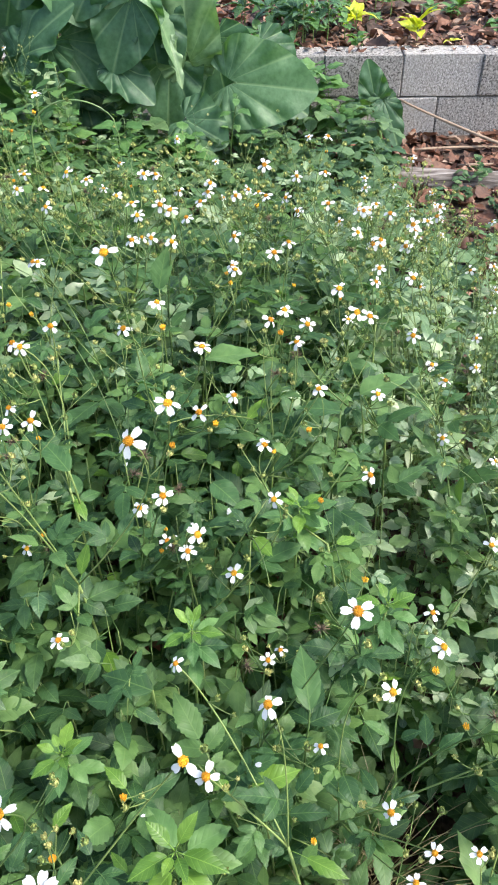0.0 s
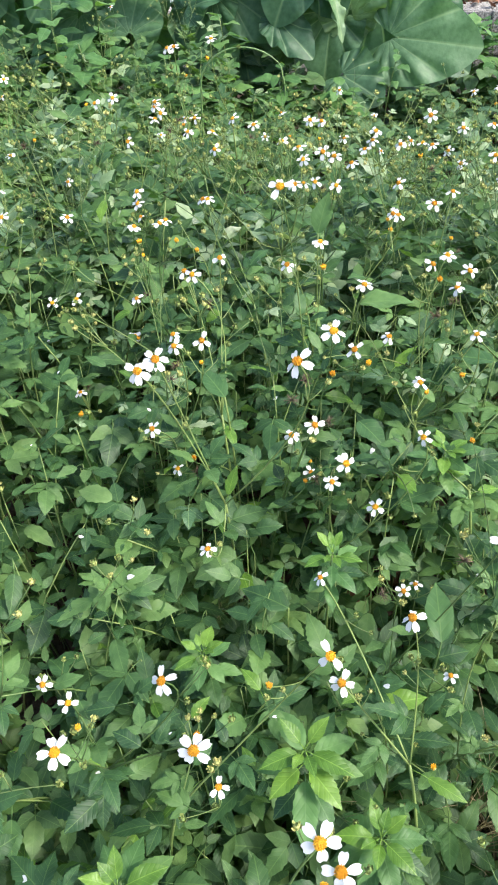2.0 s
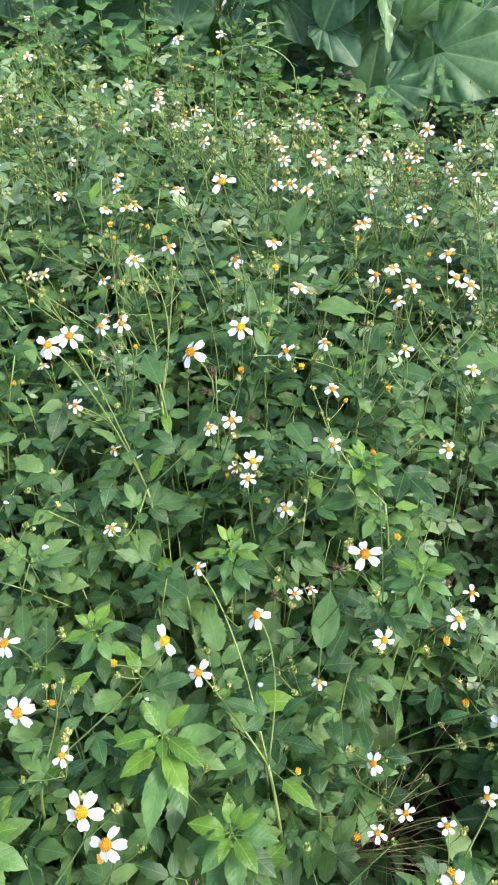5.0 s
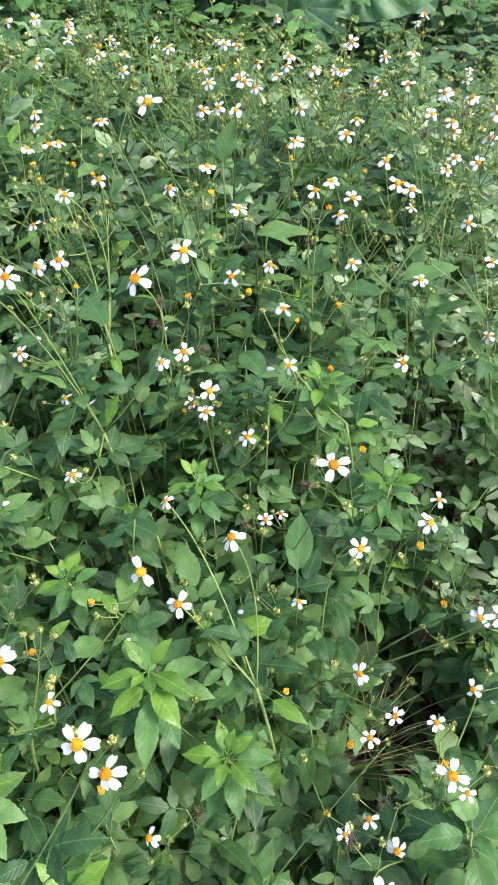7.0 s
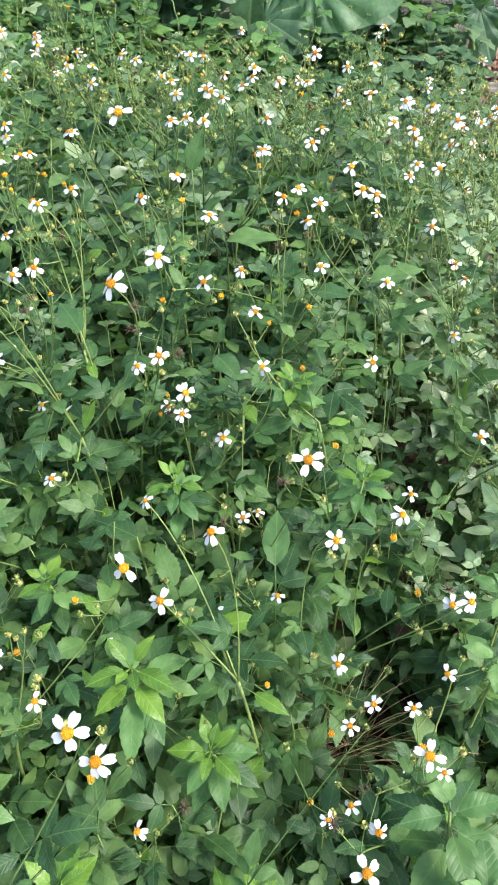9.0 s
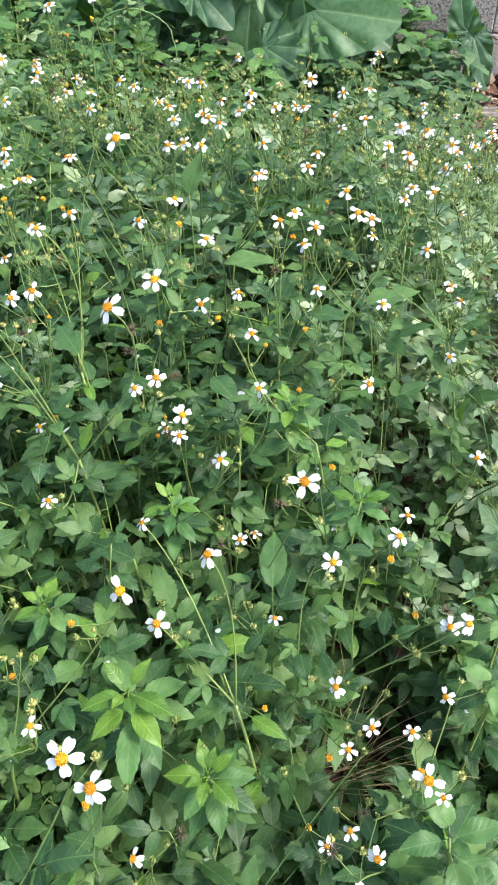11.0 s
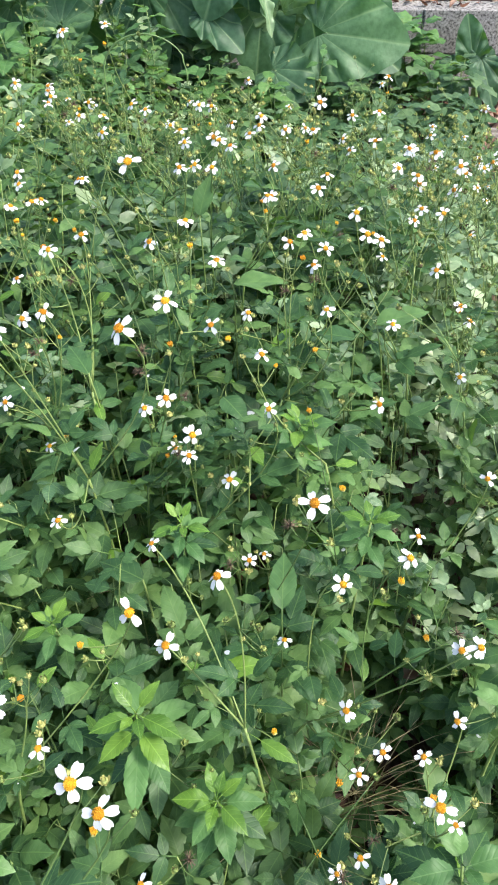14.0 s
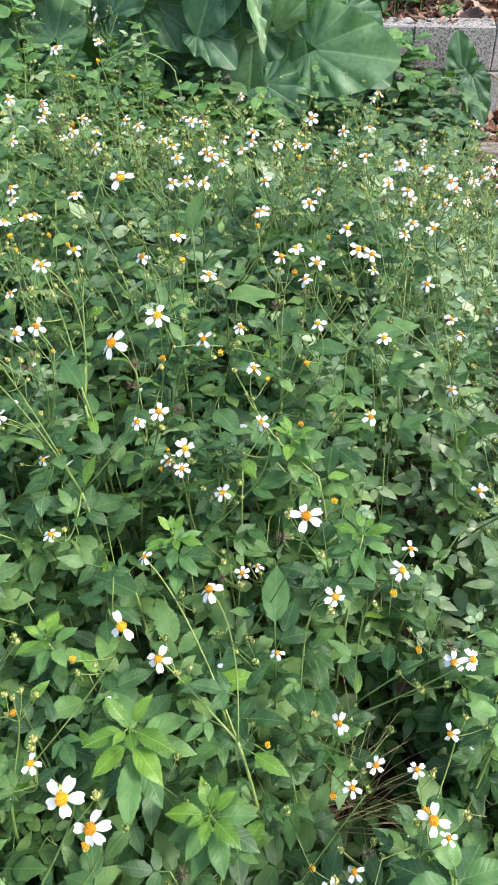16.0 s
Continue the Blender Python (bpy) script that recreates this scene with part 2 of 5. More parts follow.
def leaflet(sheet, m, length, width, fold=0.25, droop=0.7, stations=9, tooth=0.045, belly=0.84, slot=0, twist=0.0):
    """One toothed blade along +y with its upper face to +z, folded at the midrib, wavy at its rim and bent down to its tip."""
    verts, uvs, faces = [], [], []
    y = z = 0.0
    step = length / stations
    across = (-1, -0.5, 0, 0.5, 1) if stations >= 9 else (-1, 0, 1)
    n, phase = len(across), length * 997
    for i in range(stations + 1):
        s = i / stations
        a = -droop * s
        swell = max(math.sin(math.pi * min(1.0, s) ** belly), 0.0)
        inner = width * 0.5 * swell ** (0.80 if s ** belly < 0.5 else 0.98)
        outer = inner * (1 + (tooth if i % 2 else -tooth)) if 0 < i < stations else inner
        for side in across:
            w = outer if abs(side) == 1 else inner
            back = -step * 0.25 * (abs(side) if 0 < i < stations else 0)
            ripple = 0.13 * abs(side) * math.sin(s * 11 + phase + (1.9 if side > 0 else 0))
            lift = w * (fold * abs(side) + (0.10 if abs(side) == 0.5 else 0) + ripple + side * twist * s)
            verts.append(m @ Vector((side * w, y + back * math.cos(a), z + lift)))
            uvs.append((0.5 + 0.5 * side * (w / (width * 0.5) if width else 0), s))
        y += step * math.cos(a)
        z += step * math.sin(a)
    for i in range(stations):
        for c in range(n - 1):
            b = i * n + c
            faces.append((b, b + 1, b + n + 1, b + n))
    sheet.add(verts, faces, uvs, slot)


def herb_leaf(seed, size=1.0, leaflets=3, stations=16, slim=1.0):
    """A compound leaf: stalk, a larger end leaflet and one or two pairs below it."""
    rng, sh = random.Random(seed), Sheet()
    stalk = rng.uniform(0.020, 0.034) * size
    reach = rng.uniform(0.008, 0.016) * size
    pts = bend((0, 0, 0), (0, stalk * 0.5, 0.004), (0, stalk + (reach if leaflets > 1 else 0), 0.0), 3)
    tube(sh, pts, 0.0010, 0.0007, 3)
    length = rng.uniform(0.056, 0.076) * size
    width = length * rng.uniform(0.40, 0.56) * slim
    leaflet(sh, pose(0, pts[-1].y, 0, rng.uniform(-8, 8), rng.uniform(-12, 12), rng.uniform(-10, 10)), length, width, rng.uniform(0.06, 0.26), rng.uniform(0.25, 0.8), stations, 0.075, rng.uniform(0.76, 0.92), twist=rng.uniform(-0.25, 0.25))
    for pair in range((leaflets - 1) // 2):
        at = stalk * (0.98 - 0.45 * pair)
        for side in (-1, 1):
            l2 = length * rng.uniform(0.62, 0.84) * (1 - 0.2 * pair)
            turn = side * -rng.uniform(48, 78)
            leaflet(sh, pose(0, at, 0, rng.uniform(-12, 10), rng.uniform(-18, 18), turn), l2, l2 * rng.uniform(0.42, 0.58) * slim, rng.uniform(0.06, 0.26), rng.uniform(0.2, 0.7), max(5, stations - 3), 0.075, rng.uniform(0.74, 0.88), twist=rng.uniform(-0.25, 0.25))
    return sh


def petal_mesh(name, seed):
    rng, sh = random.Random(seed), Sheet()
    verts, uvs, faces, n = [], [], [], 6
    cup, width = rng.uniform(-0.002, 0.003), rng.uniform(0.0092, 0.0112)
    for i in range(n + 1):
        s = i / n
        w = width * 0.5 * (0.24 + 0.76 * math.sin(math.pi * 0.5 * min(1, s / 0.62)))
        if i >= n - 1:
            w *= (0.90, 0.55)[i - n + 1]
        for c in (-1, 0, 1):
            notch = -0.0014 if (i == n and c == 0) else 0
            verts.append((c * w, 0.0040 + 0.0165 * s + notch, cup * s * s + 0.0011 * abs(c) * (1 - s) - 0.0016 * s * s))
            uvs.append((0.5 + 0.5 * c, s))
    for i in range(n):
        b = i * 3
        faces += [(b, b + 1, b + 4, b + 3), (b + 1, b + 2, b + 5, b + 4)]
    sh.add(verts, faces, uvs)
    return sh


def dome(radius, height, rings=4, sides=10, rough=0.0, seed=1, under=True):
    rng, sh = random.Random(seed), Sheet()
    verts, faces = [(0, 0, height)], []
    for i in range(1, rings + 1):
        a = math.pi * 0.5 * i / rings
        for k in range(sides):
            b = 2 * math.pi * (k + 0.5 * (i % 2)) / sides
            r = radius * math.sin(a) * (1 + rng.uniform(-rough, rough))
            verts.append((r * math.cos(b), r * math.sin(b), height * math.cos(a) * (1 + rng.uniform(-rough, rough))))
    for k in range(sides):
        faces.append((0, 1 + k, 1 + (k + 1) % sides))
    for i in range(rings - 1):
        for k in range(sides):
            a, b = 1 + i * sides, 1 + (i + 1) * sides
            k2 = (k + 1) % sides
            faces.append((a + k, b + k, b + k2, a + k2))
    if under:
        verts.append((0, 0, -height * 0.9))
        a = 1 + (rings - 1) * sides
        for k in range(sides):
            faces.append((a + (k + 1) % sides, a + k, len(verts) - 1))
    sh.add(verts, faces)
    return sh


# ---- shared meshes of the wildflowers ----
LEAF_NEAR = [herb_leaf(10 + i, 0.72 + 0.07 * (i % 5), 3 if i % 4 else 5, 18).mesh("leaf", LEAF) for i in range(14)]
LEAF_SINGLE = [herb_leaf(40 + i, 1.05, 1).mesh("leaf", LEAF) for i in range(5)]
# Small leaves in the lightened colour, for the sunlit part of the patch.
LEAF_SUNLIT = [herb_leaf(20 + i, 0.62, 3).mesh("leaf", SUNLIT_PALE_ONE) for i in range(6)]
LEAF_YOUNG = [herb_leaf(60 + i, 1.1, 1, 12, 0.82).mesh("leaf", YOUNG) for i in range(6)]
PETALS = [petal_mesh("petal", 80 + i).mesh("petal", PETAL) for i in range(5)]


def floret_disc(seed):
    """The raised centre of a head: a dome set with a spiral of tiny tubular florets."""
    rng, sh = random.Random(seed), Sheet()
    core = dome(0.0058, 0.0044, 4, 9, 0.08, seed)
    sh.add(core.v, core.f)
    for k in range(46):
        a, q = 2.39996 * k, math.sqrt((k + 0.5) / 46) * 1.35
        d = Vector((math.sin(q) * math.cos(a), math.sin(q) * math.sin(a), math.cos(q)))
        at = Vector((d.x * 0.0055, d.y * 0.0055, d.z * 0.0040))
        tip = at + (d + Vector((0, 0, 0.5))).normalized() * rng.uniform(0.0012, 0.0024)
        tube(sh, [at, tip], 0.0006, 0.0007, 4, 1 if rng.random() < 0.6 else 0)
    return sh.mesh("disc", DISC, FLORET)


DISCS = [floret_disc(90 + i) for i in range(4)]


def bud_sheet(seed, wide, tall):
    """A closed head: a small cup of narrow green bracts with a tuft of pale florets in it."""
    rng, sh = random.Random(seed), Sheet()
    cup = dome(wide * 0.75, tall * 0.55, 3, 6, 0.1, seed)
    sh.add(cup.v, cup.f)
    for k in range(13):
        a = 2.4 * k + rng.uniform(-0.3, 0.3)
        inner = k >= 8
        r0, r1 = wide * (0.25 if inner else 0.6), wide * (0.35 if inner else rng.uniform(0.8, 1.25))
        z0, z1 = tall * (0.3 if inner else -0.2), tall * (rng.uniform(0.9, 1.2) if inner else rng.uniform(0.45, 0.9))
        c, q = Vector((math.cos(a), math.sin(a), 0)), Vector((-math.sin(a), math.cos(a), 0)) * wide * 0.26
        up = Vector((0, 0, 1))
        sh.add([c * r0 + up * z0 - q, c * r0 + up * z0 + q, c * r1 * 0.95 + up * (z0 + z1) * 0.55 + q, c * r1 * 0.95 + up * (z0 + z1) * 0.55 - q, c * r1 + up * z1], [(0, 1, 2, 3), (3, 2, 4)])
    return sh


BUD_SHEETS = [bud_sheet(95 + i, 0.0042 + 0.0006 * i, 0.0056 + 0.0007 * i) for i in range(3)]
BUDS = [one.mesh("bud", BUD) for one in BUD_SHEETS]


def opened_bud(seed):
    """A head that has lost its petals or not yet spread them: a green cup with orange-yellow florets."""
    rng, sh = random.Random(seed), Sheet()
    cup = dome(0.0040, 0.0030, 3, 7, 0.12, seed)
    sh.add(cup.v, cup.f, None, 1)
    for k in range(18):
        a, r = 2.4 * k, 0.0036 * math.sqrt(k / 18)
        at = Vector((r * math.cos(a), r * math.sin(a), 0.001))
        tip = at * rng.uniform(1.05, 1.35) + Vector((0, 0, rng.uniform(0.0045, 0.0065)))
        tube(sh, [at, at.lerp(tip, 0.6), tip], 0.0007, 0.0009, 3)
    return sh.mesh("bud", FLORET, BUD)


OPENED = [opened_bud(700 + i) for i in range(2)]


def any_bud(rng):
    return rng.choice(OPENED) if rng.random() < 0.07 else rng.choice(BUDS)


def seed_head_mesh():
    rng, sh = random.Random(5), Sheet()
    for i in range(26):
        d = Vector((rng.gauss(0, 1), rng.gauss(0, 1), rng.gauss(0.3, 0.8))).normalized()
        tube(sh, [Vector((0, 0, 0)), d * 0.005, d * 0.011], 0.0007, 0.0003, 3)
    return sh.mesh("seed_head", SEED)


SEED_HEAD = seed_head_mesh()


def turned(at, normal, spin=0.0, scale=1.0):
    """A pose at a place with z along the normal."""
    q = Vector(normal).normalized().to_track_quat("Z", "Y").to_matrix().to_4x4()
    return Matrix.Translation(at) @ q @ pose(0, 0, 0, 0, 0, spin) @ Matrix.Scale(scale, 4)


def flower_head(parent, at, normal, size, rng):
    """A head as a part of its plant: a floret disc with white petals round it."""
    head = child("flower_head", rng.choice(DISCS), parent, turned(at, normal, rng.uniform(0, 360), size / 40.0), "orange-yellow disc with white petals")
    if size < 30 and rng.random() < 0.05:
        return head
    count = rng.choice((5, 5, 5, 5, 5, 6, 4))
    gone = rng.randrange(count) if rng.random() < 0.2 else -1
    for k in range(count):
        if k != gone:
            child("petal", rng.choice(PETALS), head, pose(0, 0, 0.0008, rng.uniform(-38, 8), rng.uniform(-18, 18), 360 / count * k + rng.uniform(-14, 14)))
    return head


def joined_petals_sheet(seed):
    rng, sh = random.Random(seed), Sheet()
    for k in range(5):
        one, m = petal_mesh("petal", seed * 7 + k), pose(0, 0, 0.0008, rng.uniform(-25, 8), rng.uniform(-12, 12), 72 * k + rng.uniform(-9, 9))
        sh.add([m @ Vector(p) for p in one.v], one.f, one.uv)
    return sh


PETAL_RING = [joined_petals_sheet(i + 1).mesh("petals", PETAL) for i in range(4)]
DISC_SHEET = dome(0.0066, 0.0040, 3, 7, 0.12, 90)


def far_head(parent, at, normal, size, rng):
    """A head too far off to tell its petals apart."""
    head = child("flower_head", rng.choice(DISCS), parent, turned(at, normal, rng.uniform(0, 360), size / 40.0), "orange-yellow disc with white petals")
    if rng.random() < 0.94:
        child("petals", rng.choice(PETAL_RING), head)
    return head


def bud_stalks(sheet, plant, start, rng, count, joined=None):
    """Wiry stalks with green buds and dry seed heads above the leaves."""
    for _ in range(count):
        end = start + Vector((rng.uniform(-0.16, 0.16), rng.uniform(-0.16, 0.16), rng.uniform(0.07, 0.2)))
        arc = bend(start, start.lerp(end, 0.5) + Vector((rng.uniform(-0.02, 0.02), rng.uniform(-0.02, 0.02), 0.015)), end, 6)
        tube(sheet, arc, 0.0012, 0.0007, 3)
        tips = [end]
        for side in range(rng.choice((1, 1, 2, 3))):
            s = arc[rng.choice((3, 4))]
            e = s + Vector((rng.uniform(-0.05, 0.05), rng.uniform(-0.05, 0.05), rng.uniform(0.03, 0.07)))
            tube(sheet, [s, s.lerp(e, 0.5) - Vector((0, 0, 0.005)), e], 0.0009, 0.0007, 3)
            tips.append(e)
        for e in tips:
            if joined is not None:
                m, one = turned(e, (rng.uniform(-0.4, 0.4), -0.2, 1), 0, rng.uniform(0.9, 1.4)), BUD_SHEETS[rng.randrange(3)]
                joined.add([m @ Vector(p) for p in one.v], one.f)
            elif rng.random() < 0.93:
                child("bud", any_bud(rng), plant, turned(e, (rng.uniform(-0.4, 0.4), rng.uniform(-0.4, 0.2), 1), 0, rng.uniform(0.75, 1.2)))
            else:
                child("seed_head", SEED_HEAD, plant, turned(e, (rng.uniform(-0.5, 0.5), -0.2, 1)))


def canopy(x, y):
    """Height of the leaf cover."""
    s = min(max((y - 0.1) / 0.85, 0), 1)
    h = 0.40 + 0.24 * s * s * (3 - 2 * s)
    h -= 0.16 * min(max((x - 0.28) / 0.3, 0), 1)
    h -= 0.17 * math.exp(-((x - 0.20) / 0.16) ** 2 - ((y - 0.44) / 0.20) ** 2)
    if y > 1.5:
        fall = min((y - 1.5) / 1.3, 1)
        h -= fall * (0.24 if x > -0.7 else 0.12)
    return h


RESTS = []    # where a petal may have come to rest on a leaf


def herb_stem_leaves(plant, stem_pts, rng, first, last, count, spread=1.0, young=0.0, pale=0.0):
    """Pairs of leaves up a stem, each pair turned from the last."""
    turn = rng.uniform(0, 180)
    for i in range(count):
        s = first + (last - first) * i / max(count - 1, 1)
        k = s * (len(stem_pts) - 1)
        a, b = stem_pts[int(k)], stem_pts[min(int(k) + 1, len(stem_pts) - 1)]
        at = a.lerp(b, k - int(k))
        turn += 90 + rng.uniform(-20, 20)
        for half in (0, 180):
            top = i >= count - 2
            pool = LEAF_YOUNG if rng.random() < young * (1.6 if top else 0.7) else (LEAF_NEAR if rng.random() < 0.72 else LEAF_SINGLE)
            if rng.random() < pale:
                pool = LEAF_SUNLIT
            sc = rng.uniform(0.50, 1.18) * (0.7 if i == count - 1 else 1.0) * spread
            m = Matrix.Translation(at) @ pose(0, 0, 0, rng.uniform(-14, 46), rng.uniform(-26, 26), turn + half + rng.uniform(-20, 20)) @ Matrix.Scale(sc, 4)
            child("leaf", rng.choice(pool), plant, m)
            if top and pool is LEAF_NEAR:
                RESTS.append(plant.matrix_basis @ m)


def flowering_plant(base, heads, leaf_pairs=4, young=0.1):
    """A wildflower whose heads stand at given places (x, y, z, width in mm)."""
    bx, by = base
    rng = random.Random(int(bx * 1000) * 31 + 2 + int(by * 1000))
    bx, by = bx + rng.uniform(-0.11, 0.11), by + rng.uniform(-0.06, 0.10)
    plant = thing("wildflower_plant", (bx, by, 0.0), "tall green wildflower with small white and yellow daisy heads", "wildflower", "wildflowers in the patch")
    local = [(Vector((x - bx, y - by, z)), size) for x, y, z, size in heads]
    mean = sum((p for p, _ in local), Vector()) / len(local)
    low = min(p.z for p, _ in local)
    fork = Vector((mean.x * 0.35, mean.y * 0.35, max(min(mean.z - 0.22, low - 0.05), 0.2)))
    sh = Sheet()
    trunk = bend((0, 0, -0.02), (fork.x * 0.1, fork.y * 0.1, fork.z * 0.6), fork, 8)
    tube(sh, trunk, 0.0036, 0.0022, 5)
    extra = []
    for p, size in local:
        loose = 0.5 if size >= 34 else 1.0
        normal = Vector((rng.uniform(-0.5, 0.5) * loose, -0.40 + rng.uniform(-0.42, 0.42) * loose, 1)).normalized()
        reach = (p - fork).length
        ctrl = p - normal * reach * 0.45 + Vector((rng.uniform(-0.02, 0.02), rng.uniform(-0.02, 0.02), 0))
        ctrl.z = min(ctrl.z, p.z - 0.02)
        pts = bend(fork, ctrl, p - normal * 0.003, 9)
        tube(sh, pts, 0.0015, 0.0009, 4)
        flower_head(plant, p, normal, size, rng)
        for _ in range(rng.choice((2, 3, 3, 4))):
            start = pts[rng.choice((5, 6, 6))]
            end = start + Vector((rng.uniform(-0.036, 0.036), rng.uniform(-0.036, 0.036), rng.uniform(0.015, 0.045)))
            tube(sh, bend(start, (start + end) / 2 + Vector((0, 0, -0.008)), end, 4), 0.0009, 0.0007, 3)
            extra.append(end)
        joint = pts[2]
        for side in (0, 180):
            child("leaf", rng.choice(LEAF_SINGLE + LEAF_NEAR[:4]), plant, Matrix.Translation(joint) @ pose(0, 0, 0, rng.uniform(10, 50), 0, side + rng.uniform(0, 180)) @ Matrix.Scale(rng.uniform(0.45, 0.8), 4))
    child("stem", sh.mesh("stem", STEM), plant)
    for end in extra:
        if rng.random() < 0.92:
            child("bud", any_bud(rng), plant, turned(end, (rng.uniform(-0.4, 0.4), rng.uniform(-0.4, 0.2), 1), 0, rng.uniform(0.75, 1.15)))
        else:
            child("seed_head", SEED_HEAD, plant, turned(end, (rng.uniform(-0.5, 0.5), -0.2, 1)))
    herb_stem_leaves(plant, trunk, rng, 0.45, 0.98, leaf_pairs, 1.0, young)
    return plant


def big_leaf_plant(base, centre, heading, pitch, length, width, mat, label="wildflower shoot with one large smooth green leaf"):
    """A shoot whose one large blade shows plainly; the heading runs from the right round to the far side."""
    plant = thing("broadleaf_shoot", (*base, 0.0), label, "wildflower", "broad-leaved shoots")
    c = Vector(centre) - Vector((*base, 0))
    m = pose(0, 0, 0, 0, 0, heading - 90) @ pose(0, 0, 0, pitch)
    start = c - (m @ Vector((0, length * 0.5, 0)))
    sh = Sheet()
    tube(sh, bend((0, 0, -0.02), (0, 0, start.z * 0.7), start, 7), 0.0030, 0.0016, 4)
    child("stem", sh.mesh("stem", STEM), plant)
    blade = Sheet()
    leaflet(blade, pose(0, 0, 0), length, width, 0.22, 0.35, 13, 0.03)
    child("leaf", blade.mesh("leaf", mat), plant, Matrix.Translation(start) @ m)
    rng = random.Random(int(length * 9999) + int(heading))
    for k in range(3):
        child("leaf", rng.choice(LEAF_NEAR), plant, Matrix.Translation((start.x * 0.5, start.y * 0.5, start.z * (0.6 + 0.12 * k))) @ pose(0, 0, 0, rng.uniform(5, 40), 0, k * 125 + heading))
    return plant


def leafy_plant(at, height, rng, pairs=6, young=0.0, lean=0.19, spread=1.0, pale=0.0):
    """A wildflower shoot not yet in flower."""
    plant = thing("leafy_plant", at, "leafy green wildflower shoot in the dense patch", "wildflower", "leafy shoots in the patch")
    top = Vector((rng.uniform(-lean, lean), rng.uniform(-lean, lean), height))
    pts = bend((0, 0, -0.02), (top.x * 0.1 + rng.uniform(-0.04, 0.04), top.y * 0.1 + rng.uniform(-0.04, 0.04), height * 0.6), top, 8)
    sh = Sheet()
    tube(sh, pts, 0.0026, 0.0012, 4)
    if rng.random() < 0.34:
        bud_stalks(sh, plant, top, rng, rng.choice((1, 1, 2)))
    child("stem", sh.mesh("stem", STEM), plant)
    herb_stem_leaves(plant, pts, rng, 0.34, 1.0, pairs, spread, young, pale)
    return plant


# ---- ground ----
def ground_height(x, y):
    z = 0.012 * noise.noise((x * 2.1, y * 2.1, 0.3)) + 0.03 * noise.noise((x * 0.5, y * 0.5, 4.0))
    near = 1.0 if abs(x) < 6 and abs(y) < 8 else 0.0
    return z * near + (0.36 if y > 4.13 else 0.0)


def build_ground():
    xs = [-400, -60, -12] + [-5 + 0.12 * i for i in range(84)] + [12, 60, 400]
    ys = [-400, -60, -10, -4] + [-2 + 0.12 * i for i in range(51)] + [4.12, 4.135] + [4.2 + 0.12 * i for i in range(32)] + [12, 60, 400]
    sh = Sheet()
    n = len(xs)
    faces = [(j * n + i, j * n + i + 1, (j + 1) * n + i + 1, (j + 1) * n + i) for j in range(len(ys) - 1) for i in range(n - 1)]
    sh.add([(x, y, ground_height(x, y)) for y in ys for x in xs], faces)
    return tagged(new("ground", sh.mesh("ground", SOIL)), "brown soil littered with dead leaves, raised behind the block wall", "ground", kind="structure")


ground = build_ground()


# ---- block wall ----
def block_mesh(seed, length=0.390, depth=0.15, height=0.199):
    """A concrete block with worn, chamfered edges."""
    rng, bm = random.Random(seed), bmesh.new()
    bmesh.ops.create_cube(bm, size=1.0)
    for v in bm.verts:
        v.co = (v.co.x * length, v.co.y * depth, v.co.z * height)
    bmesh.ops.bevel(bm, geom=bm.edges[:], offset=0.0045, segments=1, affect="EDGES")
    for v in bm.verts:
        v.co += Vector((rng.uniform(-0.0025, 0.0025), rng.uniform(-0.003, 0.003), rng.uniform(-0.003, 0.003)))
    me = bpy.data.meshes.new("block")
    bm.to_mesh(me)
    bm.free()
    me.materials.append(CONCRETE)
    return me


def build_wall():
    sh = Sheet()
    x0, x1, y0, y1, z0, z1 = -4.2, 5.6, 4.068, 4.19, -0.2, 0.375
    verts = [(x, y, z) for x in (x0, x1) for y in (y0, y1) for z in (z0, z1)]
    sh.add(verts, [(0, 1, 3, 2), (4, 6, 7, 5), (0, 4, 5, 1), (2, 3, 7, 6), (1, 5, 7, 3), (0, 2, 6, 4)])
    wall = tagged(new("wall_back", sh.mesh("wall_back", MORTAR)), "low weathered grey concrete block retaining wall", "wall", kind="structure")
    blocks, rng = [block_mesh(i) for i in range(4)], random.Random(7)
    for row in range(3):
        for k in range(-12, 13):
            x = 0.757 + 0.395 * (k + 0.5) + (0.1985 if row % 2 else 0)
            z = 0.392 - 0.098 - 0.206 * row
            child("block", rng.choice(blocks), wall, pose(x, 4.127 + rng.uniform(-0.004, 0.004), z + rng.uniform(-0.002, 0.002), 0, rng.uniform(-0.4, 0.4), 180 * rng.randrange(2) + rng.uniform(-0.5, 0.5)))
    return wall


build_wall()


